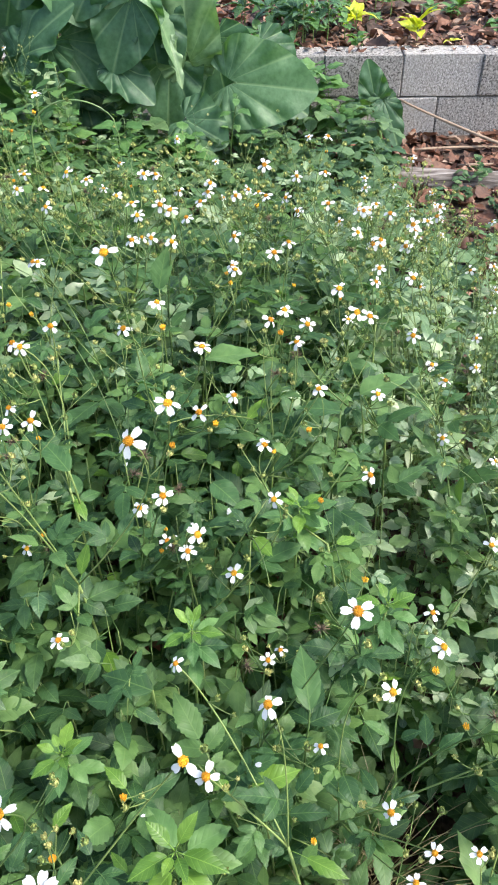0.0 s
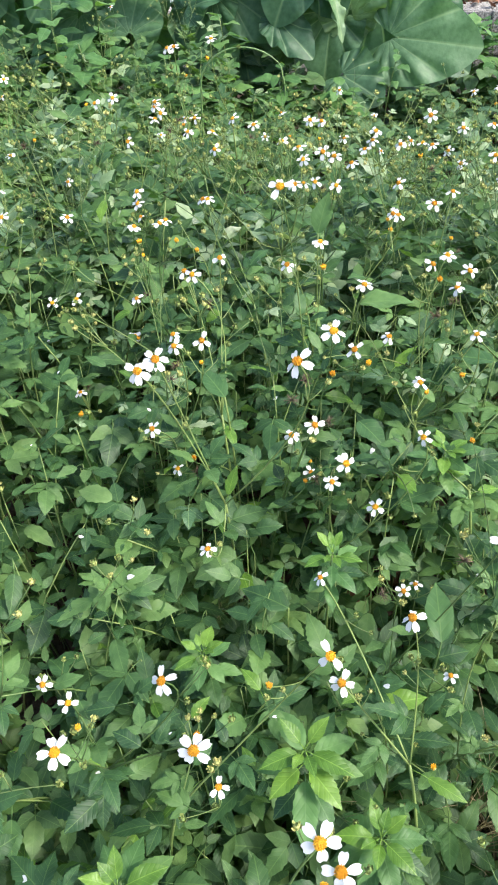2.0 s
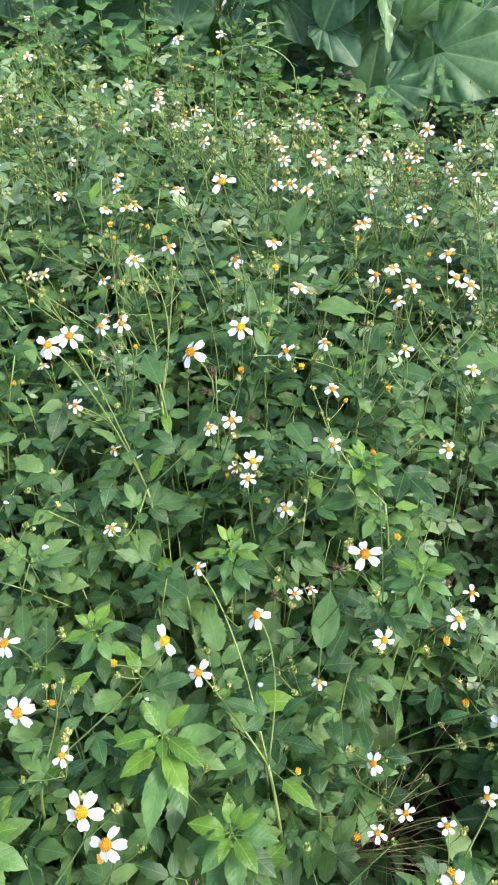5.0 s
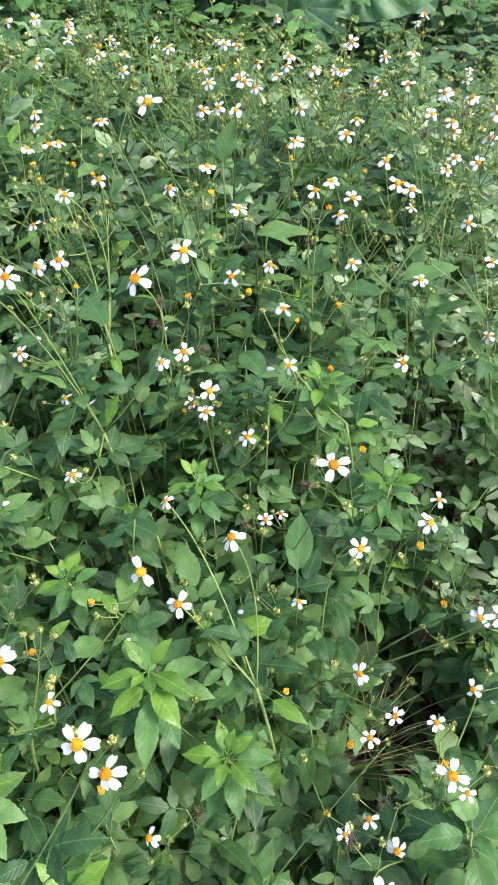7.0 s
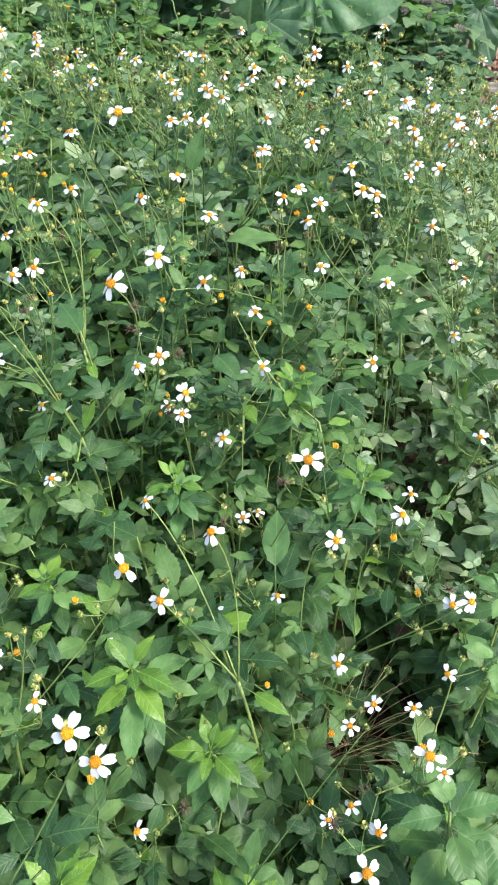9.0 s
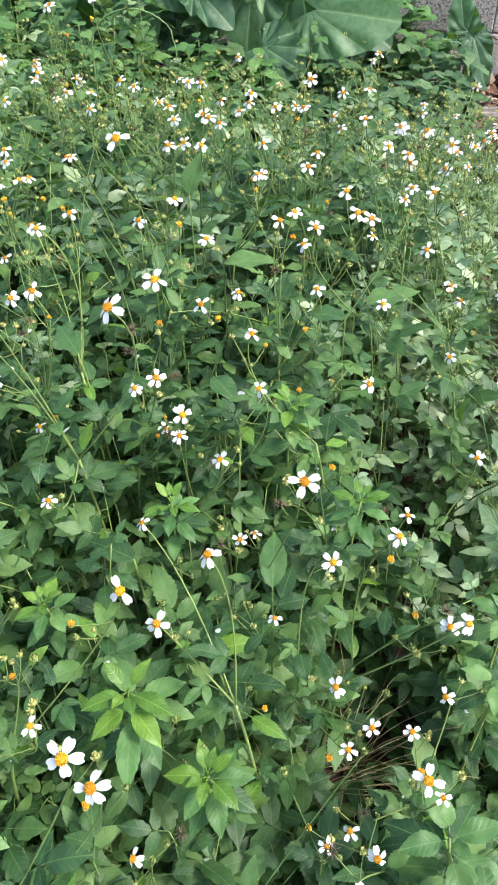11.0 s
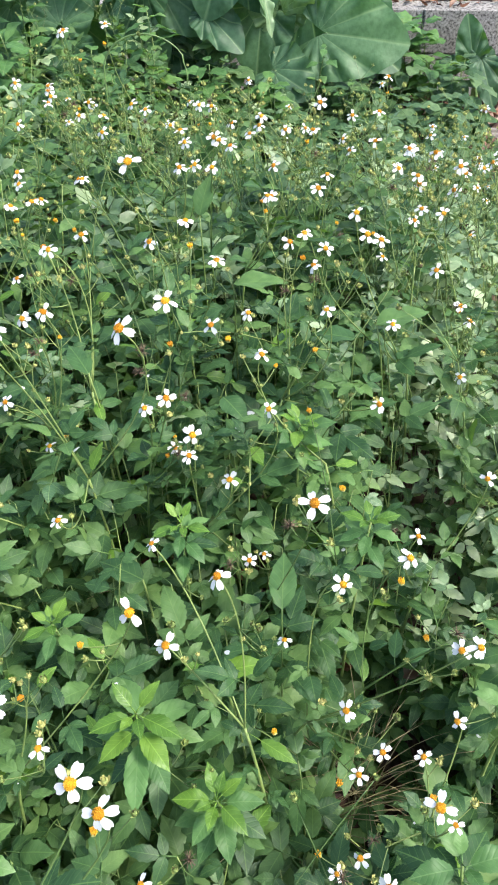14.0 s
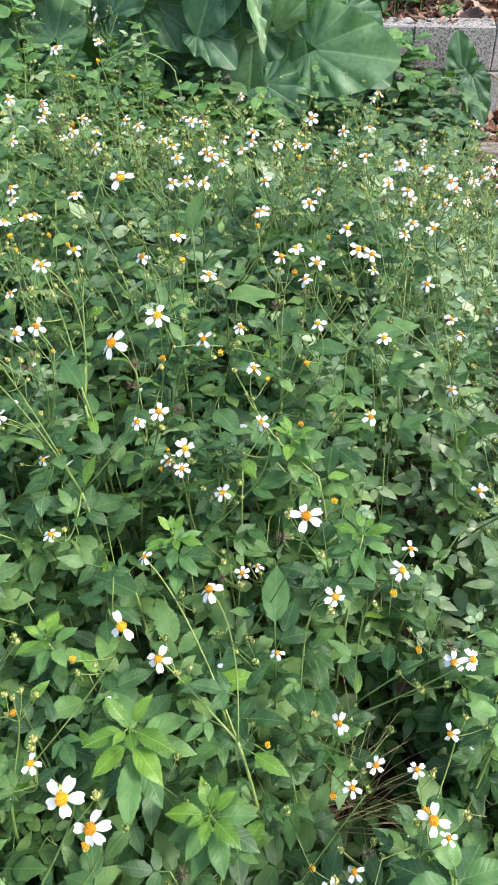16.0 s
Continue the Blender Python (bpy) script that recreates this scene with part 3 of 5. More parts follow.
# ---- elephant ears ----
def ear_blade(length, width, seed, cup=0.22, droop=0.30, ripple=0.020):
    """A heart-shaped blade: the stalk joins at the origin, the tip lies at +y, two lobes reach back."""
    rng, sh = random.Random(seed), Sheet()
    rows, cols = 40, 12
    back, half = 0.36, width * 0.5
    ph = rng.uniform(0, 6)
    for side in (-1, 1):
        verts, uvs, faces = [], [], []
        for i in range(rows + 1):
            s = -back + (1 + back) * (0.5 - 0.5 * math.cos(math.pi * i / rows))
            if s < 0:
                q = -s / back
                outer = half * (0.98 * math.sqrt(max(1 - q ** 2.4, 0)) * (1 - 0.25 * q) + 0.10 * q)
                inner = min(half * 0.36 * q ** 1.3, outer)
                outer = max(outer, inner + half * 0.02)
            else:
                outer, inner = half * 0.98 * max(1 - min(s, 1.0) ** 2, 0.0) ** 0.66, 0.0
            for c in range(cols + 1):
                u = c / cols
                x = inner + (outer - inner) * u
                e = x / half
                zz = cup * x * 0.6 + ripple * math.sin(s * 15 + ph + side) * e * e - droop * length * 0.5 * max(s, 0) ** 2 - 0.25 * length * max(-s, 0) ** 1.5
                ray = math.atan2(x, (s + 0.12) * length)
                zz -= 0.040 * length * math.cos(ray * 14) * min(e * 1.5, 1) * min(abs(ray) * 2.2, 1)
                zz += 1.0 * half * max(e - 0.80, 0) ** 1.5 * math.sin(s * 6 + ph)
                verts.append((side * x, s * length, zz))
                uvs.append((0.5 + 0.5 * side * e, ray / math.pi + 0.275 * e))
        for i in range(rows):
            for c in range(cols):
                a = i * (cols + 1) + c
                f = (a, a + 1, a + cols + 2, a + cols + 1)
                faces.append(f if side > 0 else f[::-1])
        sh.add(verts, faces, uvs)
    return sh


def elephant_ear(base, leaves, label="large dark green elephant ear plant with heart-shaped leaves", extra=9):
    """Leaves: where the stalk joins, where the tip lies, the width, and which way the blade faces."""
    plant = thing("elephant_ear_plant", (*base, 0.0), label, "plant", "elephant ears by the wall")
    o = Vector((*base, 0.0))
    rng = random.Random(int(base[0] * 100))
    leaves = list(leaves)
    for k in range(extra):
        x, y, z = base[0] + rng.uniform(-0.36, 0.30), base[1] - rng.uniform(0.02, 0.34), 0.36 + 0.62 * (k + rng.random()) / extra
        d = Vector((rng.uniform(-0.9, 0.9), rng.uniform(-0.6, -0.1), -rng.uniform(0.3, 1.0))).normalized() * rng.uniform(0.19, 0.29)
        leaves.append(((x, y, z), (x + d.x, min(y + d.y, 3.9), z + d.z), d.length * rng.uniform(1.0, 1.3), (rng.uniform(-0.3, 0.3), -0.7, rng.uniform(0.3, 0.8))))
    for i, (joint, tip, width, facing, *tone) in enumerate(leaves):
        j, t = Vector(joint) - o, Vector(tip) - o
        y = (t - j).normalized()
        n = Vector(facing)
        z = (n - y * n.dot(y)).normalized()
        x = y.cross(z)
        m = Matrix((x, y, z)).transposed().to_4x4()
        m.translation = j
        seed = int(abs(j.x * 999) + abs(joint[0] * 777)) + i
        leaf = child("leaf", ear_blade((t - j).length, width, seed).mesh("leaf", tone[0] if tone else TARO), plant, m)
        sh = Sheet()
        tube(sh, bend((0.012 * (i % 3 - 1), 0.01 * (i % 2), -0.02), (j.x * 0.25, j.y * 0.25 + 0.02, j.z * 0.75), j, 10), 0.013, 0.005, 7)
        child("petiole", sh.mesh("petiole", PETIOLE), plant)
    return plant


elephant_ear((-0.22, 3.80), [
    ((-0.064, 3.46, 0.450), (0.285, 3.40, 0.436), 0.385, (-0.15, -0.90, 0.40)),
    ((-0.275, 3.52, 0.56), (-0.27, 3.46, 0.97), 0.30, (0.1, -0.95, 0.25), TARO_LIT),
    ((-0.476, 3.46, 0.92), (-0.245, 3.39, 0.52), 0.17, (0.9, -0.25, 0.4), TARO_LIT),
    ((-0.16, 3.60, 0.56), (-0.10, 3.52, 0.30), 0.34, (-0.1, -0.8, 0.5)),
    ((-0.36, 3.56, 0.50), (-0.38, 3.46, 0.26), 0.32, (0.0, -0.8, 0.5)),
    ((-0.275, 3.36, 0.325), (-0.105, 3.28, 0.262), 0.27, (-0.05, -0.75, 0.65)),
    ((-0.34, 3.43, 0.62), (-0.277, 3.36, 0.467), 0.07, (0.6, -0.6, 0.5), SUNLIT_PALE_ONE),
], extra=6)
elephant_ear((-0.60, 3.82), [
    ((-0.49, 3.44, 0.76), (-0.585, 3.36, 0.52), 0.30, (0.0, -0.9, 0.35)),
    ((-0.568, 3.42, 0.52), (-0.410, 3.33, 0.42), 0.20, (0.0, -0.6, 0.8)),
    ((-0.60, 3.50, 0.88), (-0.72, 3.40, 0.72), 0.24, (0.1, -0.7, 0.7)),
    ((-0.52, 3.53, 0.90), (-0.585, 3.40, 0.765), 0.25, (0.15, -0.55, 0.8), TARO_LIT),
], extra=8)
elephant_ear((-1.0, 3.82), [
    ((-0.948, 3.40, 0.60), (-0.728, 3.38, 0.79), 0.22, (0.2, -0.55, 0.8)),
    ((-1.30, 3.44, 0.86), (-1.02, 3.36, 0.66), 0.20, (0.45, -0.6, 0.65)),
    ((-0.869, 3.46, 0.59), (-1.0, 3.38, 0.38), 0.28, (0.0, -0.85, 0.5)),
    ((-0.85, 3.62, 0.99), (-0.98, 3.5, 0.74), 0.27, (0.0, -0.8, 0.6)),
], extra=8)
elephant_ear((-1.40, 3.84), [
    ((-1.215, 3.38, 0.505), (-1.19, 3.50, 0.66), 0.31, (0.0, -0.72, 0.7)),
    ((-1.180, 3.34, 0.40), (-1.130, 3.27, 0.25), 0.24, (0.0, -0.78, 0.55)),
    ((-1.27, 3.46, 0.83), (-1.44, 3.36, 0.63), 0.28, (-0.2, -0.8, 0.5)),
    ((-1.49, 3.44, 0.74), (-1.69, 3.36, 0.55), 0.27, (0.1, -0.8, 0.6)),
], extra=8)
elephant_ear((-1.95, 3.85), [
    ((-1.846, 3.44, 0.73), (-1.53, 3.38, 0.80), 0.22, (0.0, -0.45, 0.9)),
    ((-2.11, 3.44, 0.62), (-2.09, 3.36, 0.42), 0.24, (-0.1, -0.8, 0.5)),
    ((-1.95, 3.42, 0.67), (-2.03, 3.36, 0.46), 0.20, (0.3, -0.8, 0.5), TARO_LIT),
    ((-2.25, 3.6, 0.92), (-2.4, 3.5, 0.66), 0.28, (0.0, -0.8, 0.6)),
], extra=8)
elephant_ear((-1.68, 3.88), [
    ((-1.66, 3.60, 0.55), (-1.74, 3.48, 0.30), 0.28, (0.0, -0.8, 0.5)),
], extra=9)
elephant_ear((-2.5, 3.85), [
    ((-2.4, 3.55, 0.60), (-2.3, 3.42, 0.38), 0.26, (0.1, -0.7, 0.6)),
    ((-2.7, 3.6, 0.85), (-2.8, 3.48, 0.60), 0.28, (-0.1, -0.7, 0.7)),
])
elephant_ear((0.66, 3.95), [
    ((0.61, 3.91, 0.235), (0.56, 3.94, 0.405), 0.16, (-0.1, -0.95, 0.25)),
    ((0.66, 3.89, 0.21), (0.745, 3.80, 0.03), 0.15, (0.1, -0.85, 0.5)),
    ((0.57, 3.9, 0.22), (0.47, 3.86, 0.16), 0.09, (0.0, -0.5, 0.8)),
], "young elephant ear plant growing against the block wall", 0)


# ---- fallen wood ----
def fallen_log(a, b, radius):
    rng, sh = random.Random(3), Sheet()
    a, b = Vector(a), Vector(b)
    rings, sides = 28, 16
    d = (b - a).normalized()
    u = d.cross(Vector((0, 0, 1))).normalized()
    w = u.cross(d)
    verts, faces = [], []
    for i in range(rings + 1):
        p = a.lerp(b, i / rings)
        for k in range(sides):
            g = 2 * math.pi * k / sides
            r = radius * (1 + 0.34 * noise.noise((i * 0.25, 3 * math.cos(g), 3 * math.sin(g))) + 0.12 * noise.noise((i * 0.9, 9 * math.cos(g), 9 * math.sin(g))))
            verts.append(p + (u * math.cos(g) + w * math.sin(g) * 0.85) * r)
    for i in range(rings):
        for k in range(sides):
            k2 = (k + 1) % sides
            faces.append((i * sides + k, i * sides + k2, (i + 1) * sides + k2, (i + 1) * sides + k))
    faces.append(tuple(range(sides))[::-1])
    faces.append(tuple(rings * sides + k for k in range(sides)))
    sh.add(verts, faces)
    return tagged(new("fallen_log", sh.mesh("fallen_log", WOOD)), "weathered grey log lying among dead leaves", "log")


fallen_log((0.66, 3.46, 0.022), (2.1, 3.30, 0.03), 0.052)


def stick(a, ctrl, b, r0, r1, label):
    sh = Sheet()
    tube(sh, bend(a, ctrl, b, 12), r0, r1, 6)
    return tagged(new("stick", sh.mesh("stick", STICK)), label, "stick")


stick((0.757, 4.035, 0.185), (1.0, 3.9, 0.105), (1.42, 3.66, 0.02), 0.006, 0.010, "pale dry stick leaning against the block wall")
stick((0.82, 3.80, 0.02), (1.1, 3.84, 0.03), (1.6, 3.80, 0.02), 0.008, 0.006, "dry brown stick lying on dead leaves")
stick((1.0, 3.62, 0.015), (1.3, 3.60, 0.03), (1.7, 3.66, 0.02), 0.007, 0.005, "dry brown stick lying on dead leaves")


# ---- the wildflower patch: plants whose heads show plainly ----
flowering_plant((-0.23, 0.03), [(-0.023, 0.135, 0.804, 35), (-0.042, 0.142, 0.845, 36)])
flowering_plant((0.28, 0.22), [(0.226, 0.120, 0.642, 34), (0.248, 0.190, 0.531, 28), (0.192, 0.215, 0.462, 22)])
flowering_plant((-0.02, 0.20), [(-0.033, 0.161, 0.497, 27)], 3)
flowering_plant((-0.38, 0.23), [(-0.327, 0.221, 0.728, 37), (-0.380, 0.330, 0.604, 27), (-0.226, 0.298, 0.765, 33), (-0.178, 0.236, 0.752, 37)])
flowering_plant((0.36, 0.31), [(0.310, 0.238, 0.608, 20), (0.290, 0.244, 0.636, 36), (0.222, 0.245, 0.433, 26), (0.290, 0.348, 0.517, 24), (0.320, 0.363, 0.594, 24)])
flowering_plant((-0.27, 0.31), [(-0.169, 0.258, 0.602, 27), (-0.204, 0.307, 0.622, 27), (-0.052, 0.337, 0.794, 34)])
flowering_plant((0.13, 0.38), [(0.211, 0.321, 0.500, 26), (0.241, 0.357, 0.494, 26), (0.190, 0.399, 0.511, 30), (0.169, 0.437, 0.744, 28), (0.330, 0.402, 0.700, 27)])
flowering_plant((-0.44, 0.31), [(-0.438, 0.366, 0.567, 27)])
flowering_plant((0.03, 0.37), [(-0.039, 0.384, 0.651, 34), (0.031, 0.397, 0.790, 31), (-0.078, 0.496, 0.703, 22)])
flowering_plant((0.26, 0.49), [(0.318, 0.425, 0.652, 27), (0.253, 0.532, 0.682, 31)])
flowering_plant((0.07, 0.53), [(0.100, 0.453, 0.579, 22), (0.129, 0.489, 0.821, 38), (0.035, 0.574, 0.583, 24)])
flowering_plant((-0.20, 0.73), [(-0.251, 0.581, 0.620, 28), (-0.334, 0.649, 0.892, 37), (-0.319, 0.680, 0.888, 37), (-0.124, 0.635, 0.938, 40)])
flowering_plant((-0.05, 0.72), [(0.053, 0.599, 0.567, 22), (-0.014, 0.699, 0.614, 30), (0.044, 0.732, 0.738, 27), (-0.062, 0.685, 0.719, 32)])
flowering_plant((0.38, 0.68), [(0.280, 0.662, 0.567, 27), (0.382, 0.761, 0.603, 27)])
flowering_plant((-0.45, 0.85), [(-0.354, 0.709, 0.730, 27), (-0.322, 0.769, 0.842, 27), (-0.270, 0.739, 0.879, 27), (-0.363, 0.811, 0.534, 27)])
flowering_plant((-0.16, 0.72), [(-0.089, 0.721, 0.922, 36), (-0.084, 0.730, 0.627, 28), (-0.114, 0.746, 0.731, 32), (-0.148, 0.740, 0.712, 27), (-0.123, 0.784, 0.586, 27)])
flowering_plant((0.12, 0.79), [(0.030, 0.762, 0.814, 27)])
flowering_plant((-0.09, 0.98), [(-0.067, 0.879, 0.773, 32), (-0.060, 0.917, 0.867, 28), (-0.016, 0.931, 0.764, 28), (-0.191, 0.955, 0.999, 40)])
flowering_plant((0.04, 0.98), [(0.113, 0.893, 0.806, 27), (0.164, 0.934, 0.914, 28), (0.185, 0.945, 0.900, 28), (0.210, 0.904, 0.613, 32), (0.083, 0.990, 0.823, 28)])
flowering_plant((-0.37, 0.88), [(-0.323, 0.907, 0.875, 28), (-0.344, 0.934, 0.863, 28), (-0.378, 0.935, 0.736, 28), (-0.296, 0.980, 0.862, 28)])
flowering_plant((0.24, 1.09), [(0.220, 0.982, 0.724, 28), (0.145, 1.007, 0.909, 28), (0.100, 1.010, 0.843, 28), (0.352, 1.007, 0.602, 28)])
flowering_plant((-0.24, 1.07), [(-0.189, 0.999, 0.844, 28), (-0.143, 1.070, 0.847, 28)])
flowering_plant((-0.66, 1.09), [(-0.619, 1.009, 0.516, 28), (-0.608, 1.071, 0.700, 28)])
flowering_plant((0.11, 0.98), [(0.042, 1.011, 0.851, 28), (0.064, 1.025, 0.860, 28)])
flowering_plant((0.42, 1.19), [(0.367, 1.109, 0.652, 28), (0.352, 1.163, 0.648, 28), (0.295, 1.180, 0.825, 28)])
flowering_plant((-0.44, 1.21), [(-0.502, 1.111, 0.682, 28), (-0.501, 1.158, 0.810, 28), (-0.539, 1.155, 0.556, 28), (-0.437, 1.118, 0.842, 28), (-0.441, 1.166, 0.822, 28)])
flowering_plant((-0.04, 1.32), [(-0.017, 1.180, 0.843, 28), (-0.021, 1.301, 0.844, 28), (-0.026, 1.306, 0.779, 28)])
flowering_plant((-0.28, 1.14), [(-0.363, 1.192, 0.853, 28), (-0.376, 1.207, 0.845, 28)])
flowering_plant((-0.65, 1.19), [(-0.730, 1.196, 0.599, 28)])
flowering_plant((-0.53, 1.21), [(-0.523, 1.257, 0.805, 28), (-0.522, 1.261, 0.828, 28)])
flowering_plant((-0.11, 1.31), [(-0.135, 1.274, 0.848, 28), (-0.180, 1.327, 0.828, 28), (-0.113, 1.354, 0.856, 28), (-0.210, 1.379, 0.849, 28)])
flowering_plant((0.34, 1.32), [(0.249, 1.285, 0.843, 28), (0.215, 1.349, 0.826, 28), (0.287, 1.428, 0.826, 28)])
flowering_plant((0.10, 1.31), [(0.081, 1.313, 0.825, 28)])
flowering_plant((0.23, 1.41), [(0.236, 1.439, 0.827, 28), (0.167, 1.476, 0.825, 28)])
flowering_plant((-0.64, 1.59), [(-0.596, 1.459, 0.666, 28), (-0.612, 1.497, 0.824, 28), (-0.545, 1.549, 0.866, 28), (-0.489, 1.551, 0.826, 28), (-0.580, 1.608, 0.830, 28)])
flowering_plant((-0.31, 1.56), [(-0.409, 1.462, 0.828, 28), (-0.435, 1.558, 0.825, 28), (-0.273, 1.517, 0.825, 28), (-0.349, 1.598, 0.826, 28)])
flowering_plant((0.05, 1.46), [(0.040, 1.470, 0.845, 28), (-0.023, 1.514, 0.826, 28), (-0.076, 1.528, 0.847, 28), (-0.095, 1.486, 0.826, 28), (-0.082, 1.534, 0.825, 28)])
flowering_plant((-0.10, 1.52), [(-0.144, 1.543, 0.825, 28), (-0.197, 1.598, 0.837, 28), (-0.220, 1.577, 0.847, 28)])
flowering_plant((-0.84, 1.61), [(-0.947, 1.582, 0.745, 28)])
flowering_plant((0.12, 1.72), [(0.026, 1.623, 0.784, 28), (0.171, 1.625, 0.827, 28)])
flowering_plant((-0.48, 1.71), [(-0.581, 1.624, 0.851, 28), (-0.581, 1.629, 0.860, 28), (-0.525, 1.638, 0.974, 28), (-0.561, 1.707, 0.950, 28), (-0.491, 1.628, 0.826, 28)])
flowering_plant((-0.85, 1.62), [(-0.746, 1.626, 0.852, 28), (-0.734, 1.647, 0.848, 28)])
flowering_plant((0.09, 1.72), [(0.185, 1.761, 0.854, 28)])
flowering_plant((-0.54, 1.85), [(-0.473, 1.771, 0.950, 28)])
flowering_plant((-0.44, 2.02), [(-0.355, 2.050, 0.677, 28)])
flowering_plant((-0.21, 2.25), [(-0.206, 2.182, 0.692, 28)])


# ---- bright young shoots ----
def young_shoot(base, top, leaves, scale=1.0, label="fresh bright lime-green leafy wildflower shoot"):
    """A vigorous shoot seen from above. Leaves: place along the shoot (from its top), drop, heading, rise, length, width, freshness."""
    plant = thing("young_shoot", (*base, 0.0), label, "wildflower", "fresh young shoots")
    end = Vector((top[0] - base[0], top[1] - base[1], top[2]))
    pts = bend((0, 0, -0.02), (end.x * 0.1, end.y * 0.1, end.z * 0.6), end, 8)
    sh = Sheet()
    tube(sh, pts, 0.0036, 0.0018, 5)
    child("stem", sh.mesh("stem", STEM), plant)
    for along, drop, heading, rise, length, width, fresh in leaves:
        blade = Sheet()
        tube(blade, [Vector((0, 0, 0)), Vector((0, 0.006, 0.001)), Vector((0, 0.012, 0))], 0.0011, 0.0009, 3)
        leaflet(blade, pose(0, 0.011, 0), length * scale, width * scale, 0.2, 0.5, 16, 0.045, 0.86)
        k = min(max(1 - drop / end.z, 0), 1) * 8
        at = pts[int(k)].lerp(pts[min(int(k) + 1, 8)], k - int(k)) + Vector((0, along, 0))
        child("leaf", blade.mesh("leaf", (LEAF, YOUNG, VINE)[fresh]), plant, Matrix.Translation(at) @ pose(0, 0, 0, 0, 0, heading - 90) @ pose(0, 0, 0, rise))
    return plant


ROSETTE = [
    (0.0, 0.000, 145, 40, 0.044, 0.021, 1), (0.0, 0.000, 53, 42, 0.047, 0.021, 1),
    (0.0, 0.002, -110, 30, 0.028, 0.015, 1), (0.0, 0.002, -65, 28, 0.038, 0.017, 1),
    (0.0, 0.010, 212, 14, 0.060, 0.028, 1), (0.0, 0.010, -20, 14, 0.066, 0.029, 1),
    (-0.012, 0.032, 232, 4, 0.060, 0.029, 1), (-0.012, 0.032, -42, 4, 0.068, 0.033, 1),
    (-0.020, 0.055, -82, -8, 0.096, 0.036, 2), (0.0, 0.060, 128, 10, 0.074, 0.037, 2),
    (0.0, 0.060, 30, 8, 0.070, 0.036, 2), (0.012, 0.075, 64, 8, 0.064, 0.034, 0), (0.0, 0.09, 195, 2, 0.070, 0.034, 2),
    (0.0, 0.10, 0, 2, 0.075, 0.036, 0), (-0.02, 0.11, -125, 0, 0.064, 0.032, 0), (-0.02, 0.11, -52, 0, 0.068, 0.033, 2),
]
STAR = [
    (0.0, 0.000, 115, 44, 0.040, 0.019, 1), (0.0, 0.000, 78, 50, 0.030, 0.015, 1), (0.0, 0.002, 40, 38, 0.036, 0.018, 1),
    (0.0, 0.004, -95, 25, 0.034, 0.017, 1), (0.0, 0.004, -140, 30, 0.026, 0.014, 1), (0.0, 0.010, 186, 12, 0.052, 0.027, 1),
    (0.0, 0.010, -38, 12, 0.050, 0.025, 1), (0.0, 0.024, 245, 5, 0.052, 0.026, 2), (0.0, 0.024, 12, 5, 0.054, 0.026, 2),
    (0.0, 0.034, 150, 6, 0.052, 0.026, 2), (0.0, 0.034, 60, 8, 0.050, 0.026, 2), (0.0, 0.050, -70, 0, 0.062, 0.030, 2),
    (0.0, 0.050, 205, 0, 0.058, 0.029, 0), (0.0, 0.065, 100, 4, 0.058, 0.029, 2), (0.0, 0.065, -20, 0, 0.062, 0.030, 0),
    (0.0, 0.085, -110, 0, 0.062, 0.031, 2), (0.0, 0.085, 35, 0, 0.060, 0.030, 0),
]
BROAD = [
    (0.0, 0.000, 100, 40, 0.034, 0.017, 2), (0.0, 0.000, -60, 40, 0.034, 0.017, 2), (0.0, 0.012, 20, 18, 0.060, 0.030, 2),
    (0.0, 0.012, 200, 18, 0.058, 0.029, 2), (-0.008, 0.030, -75, 8, 0.066, 0.034, 0), (0.008, 0.030, 110, 12, 0.060, 0.032, 2),
    (0.0, 0.050, 160, 2, 0.074, 0.036, 0), (0.0, 0.050, -25, 2, 0.078, 0.038, 2), (-0.01, 0.075, 235, -5, 0.072, 0.036, 0),
    (0.01, 0.075, 60, 0, 0.070, 0.035, 0), (0.0, 0.105, 180, -4, 0.080, 0.040, 0), (0.0, 0.105, 0, -4, 0.080, 0.040, 0),
]


def respun(leaves, spin):
    return [(a, d, h + spin, r, l, w, f) for a, d, h, r, l, w, f in leaves]


young_shoot((-0.07, 0.40), (-0.078, 0.338, 0.553), ROSETTE, 0.90)
young_shoot((0.04, 0.32), (0.029, 0.290, 0.43), STAR)
young_shoot((-0.30, 0.20), (-0.29, 0.17, 0.46), respun(STAR, 70), 1.1)
SATIN = "leafy wildflower shoot with broad satin mid-green leaves"
young_shoot((0.37, 0.20), (0.335, 0.235, 0.50), BROAD, 1.0, SATIN)
young_shoot((0.40, 0.13), (0.385, 0.16, 0.46), respun(BROAD, 75), 1.0, SATIN)
young_shoot((0.42, 0.45), (0.405, 0.43, 0.53), respun(BROAD, 150), 0.72, SATIN)
young_shoot((0.45, 0.56), (0.43, 0.55, 0.50), respun(BROAD, 40), 0.75, SATIN)
young_shoot((0.10, 0.16), (0.11, 0.13, 0.38), respun(STAR, 140), 0.85)
young_shoot((-0.16, 0.13), (-0.13, 0.10, 0.43), respun(ROSETTE, 100), 0.9)
young_shoot((0.19, 0.66), (0.205, 0.64, 0.62), respun(STAR, 200), 0.75)
young_shoot((-0.23, 0.50), (-0.245, 0.47, 0.52), respun(STAR, 260), 0.75)
young_shoot((-0.08, 0.62), (-0.07, 0.60, 0.62), respun(STAR, 30), 0.7)
young_shoot((0.08, 0.80), (0.085, 0.79, 0.66), respun(STAR, 80), 0.75)


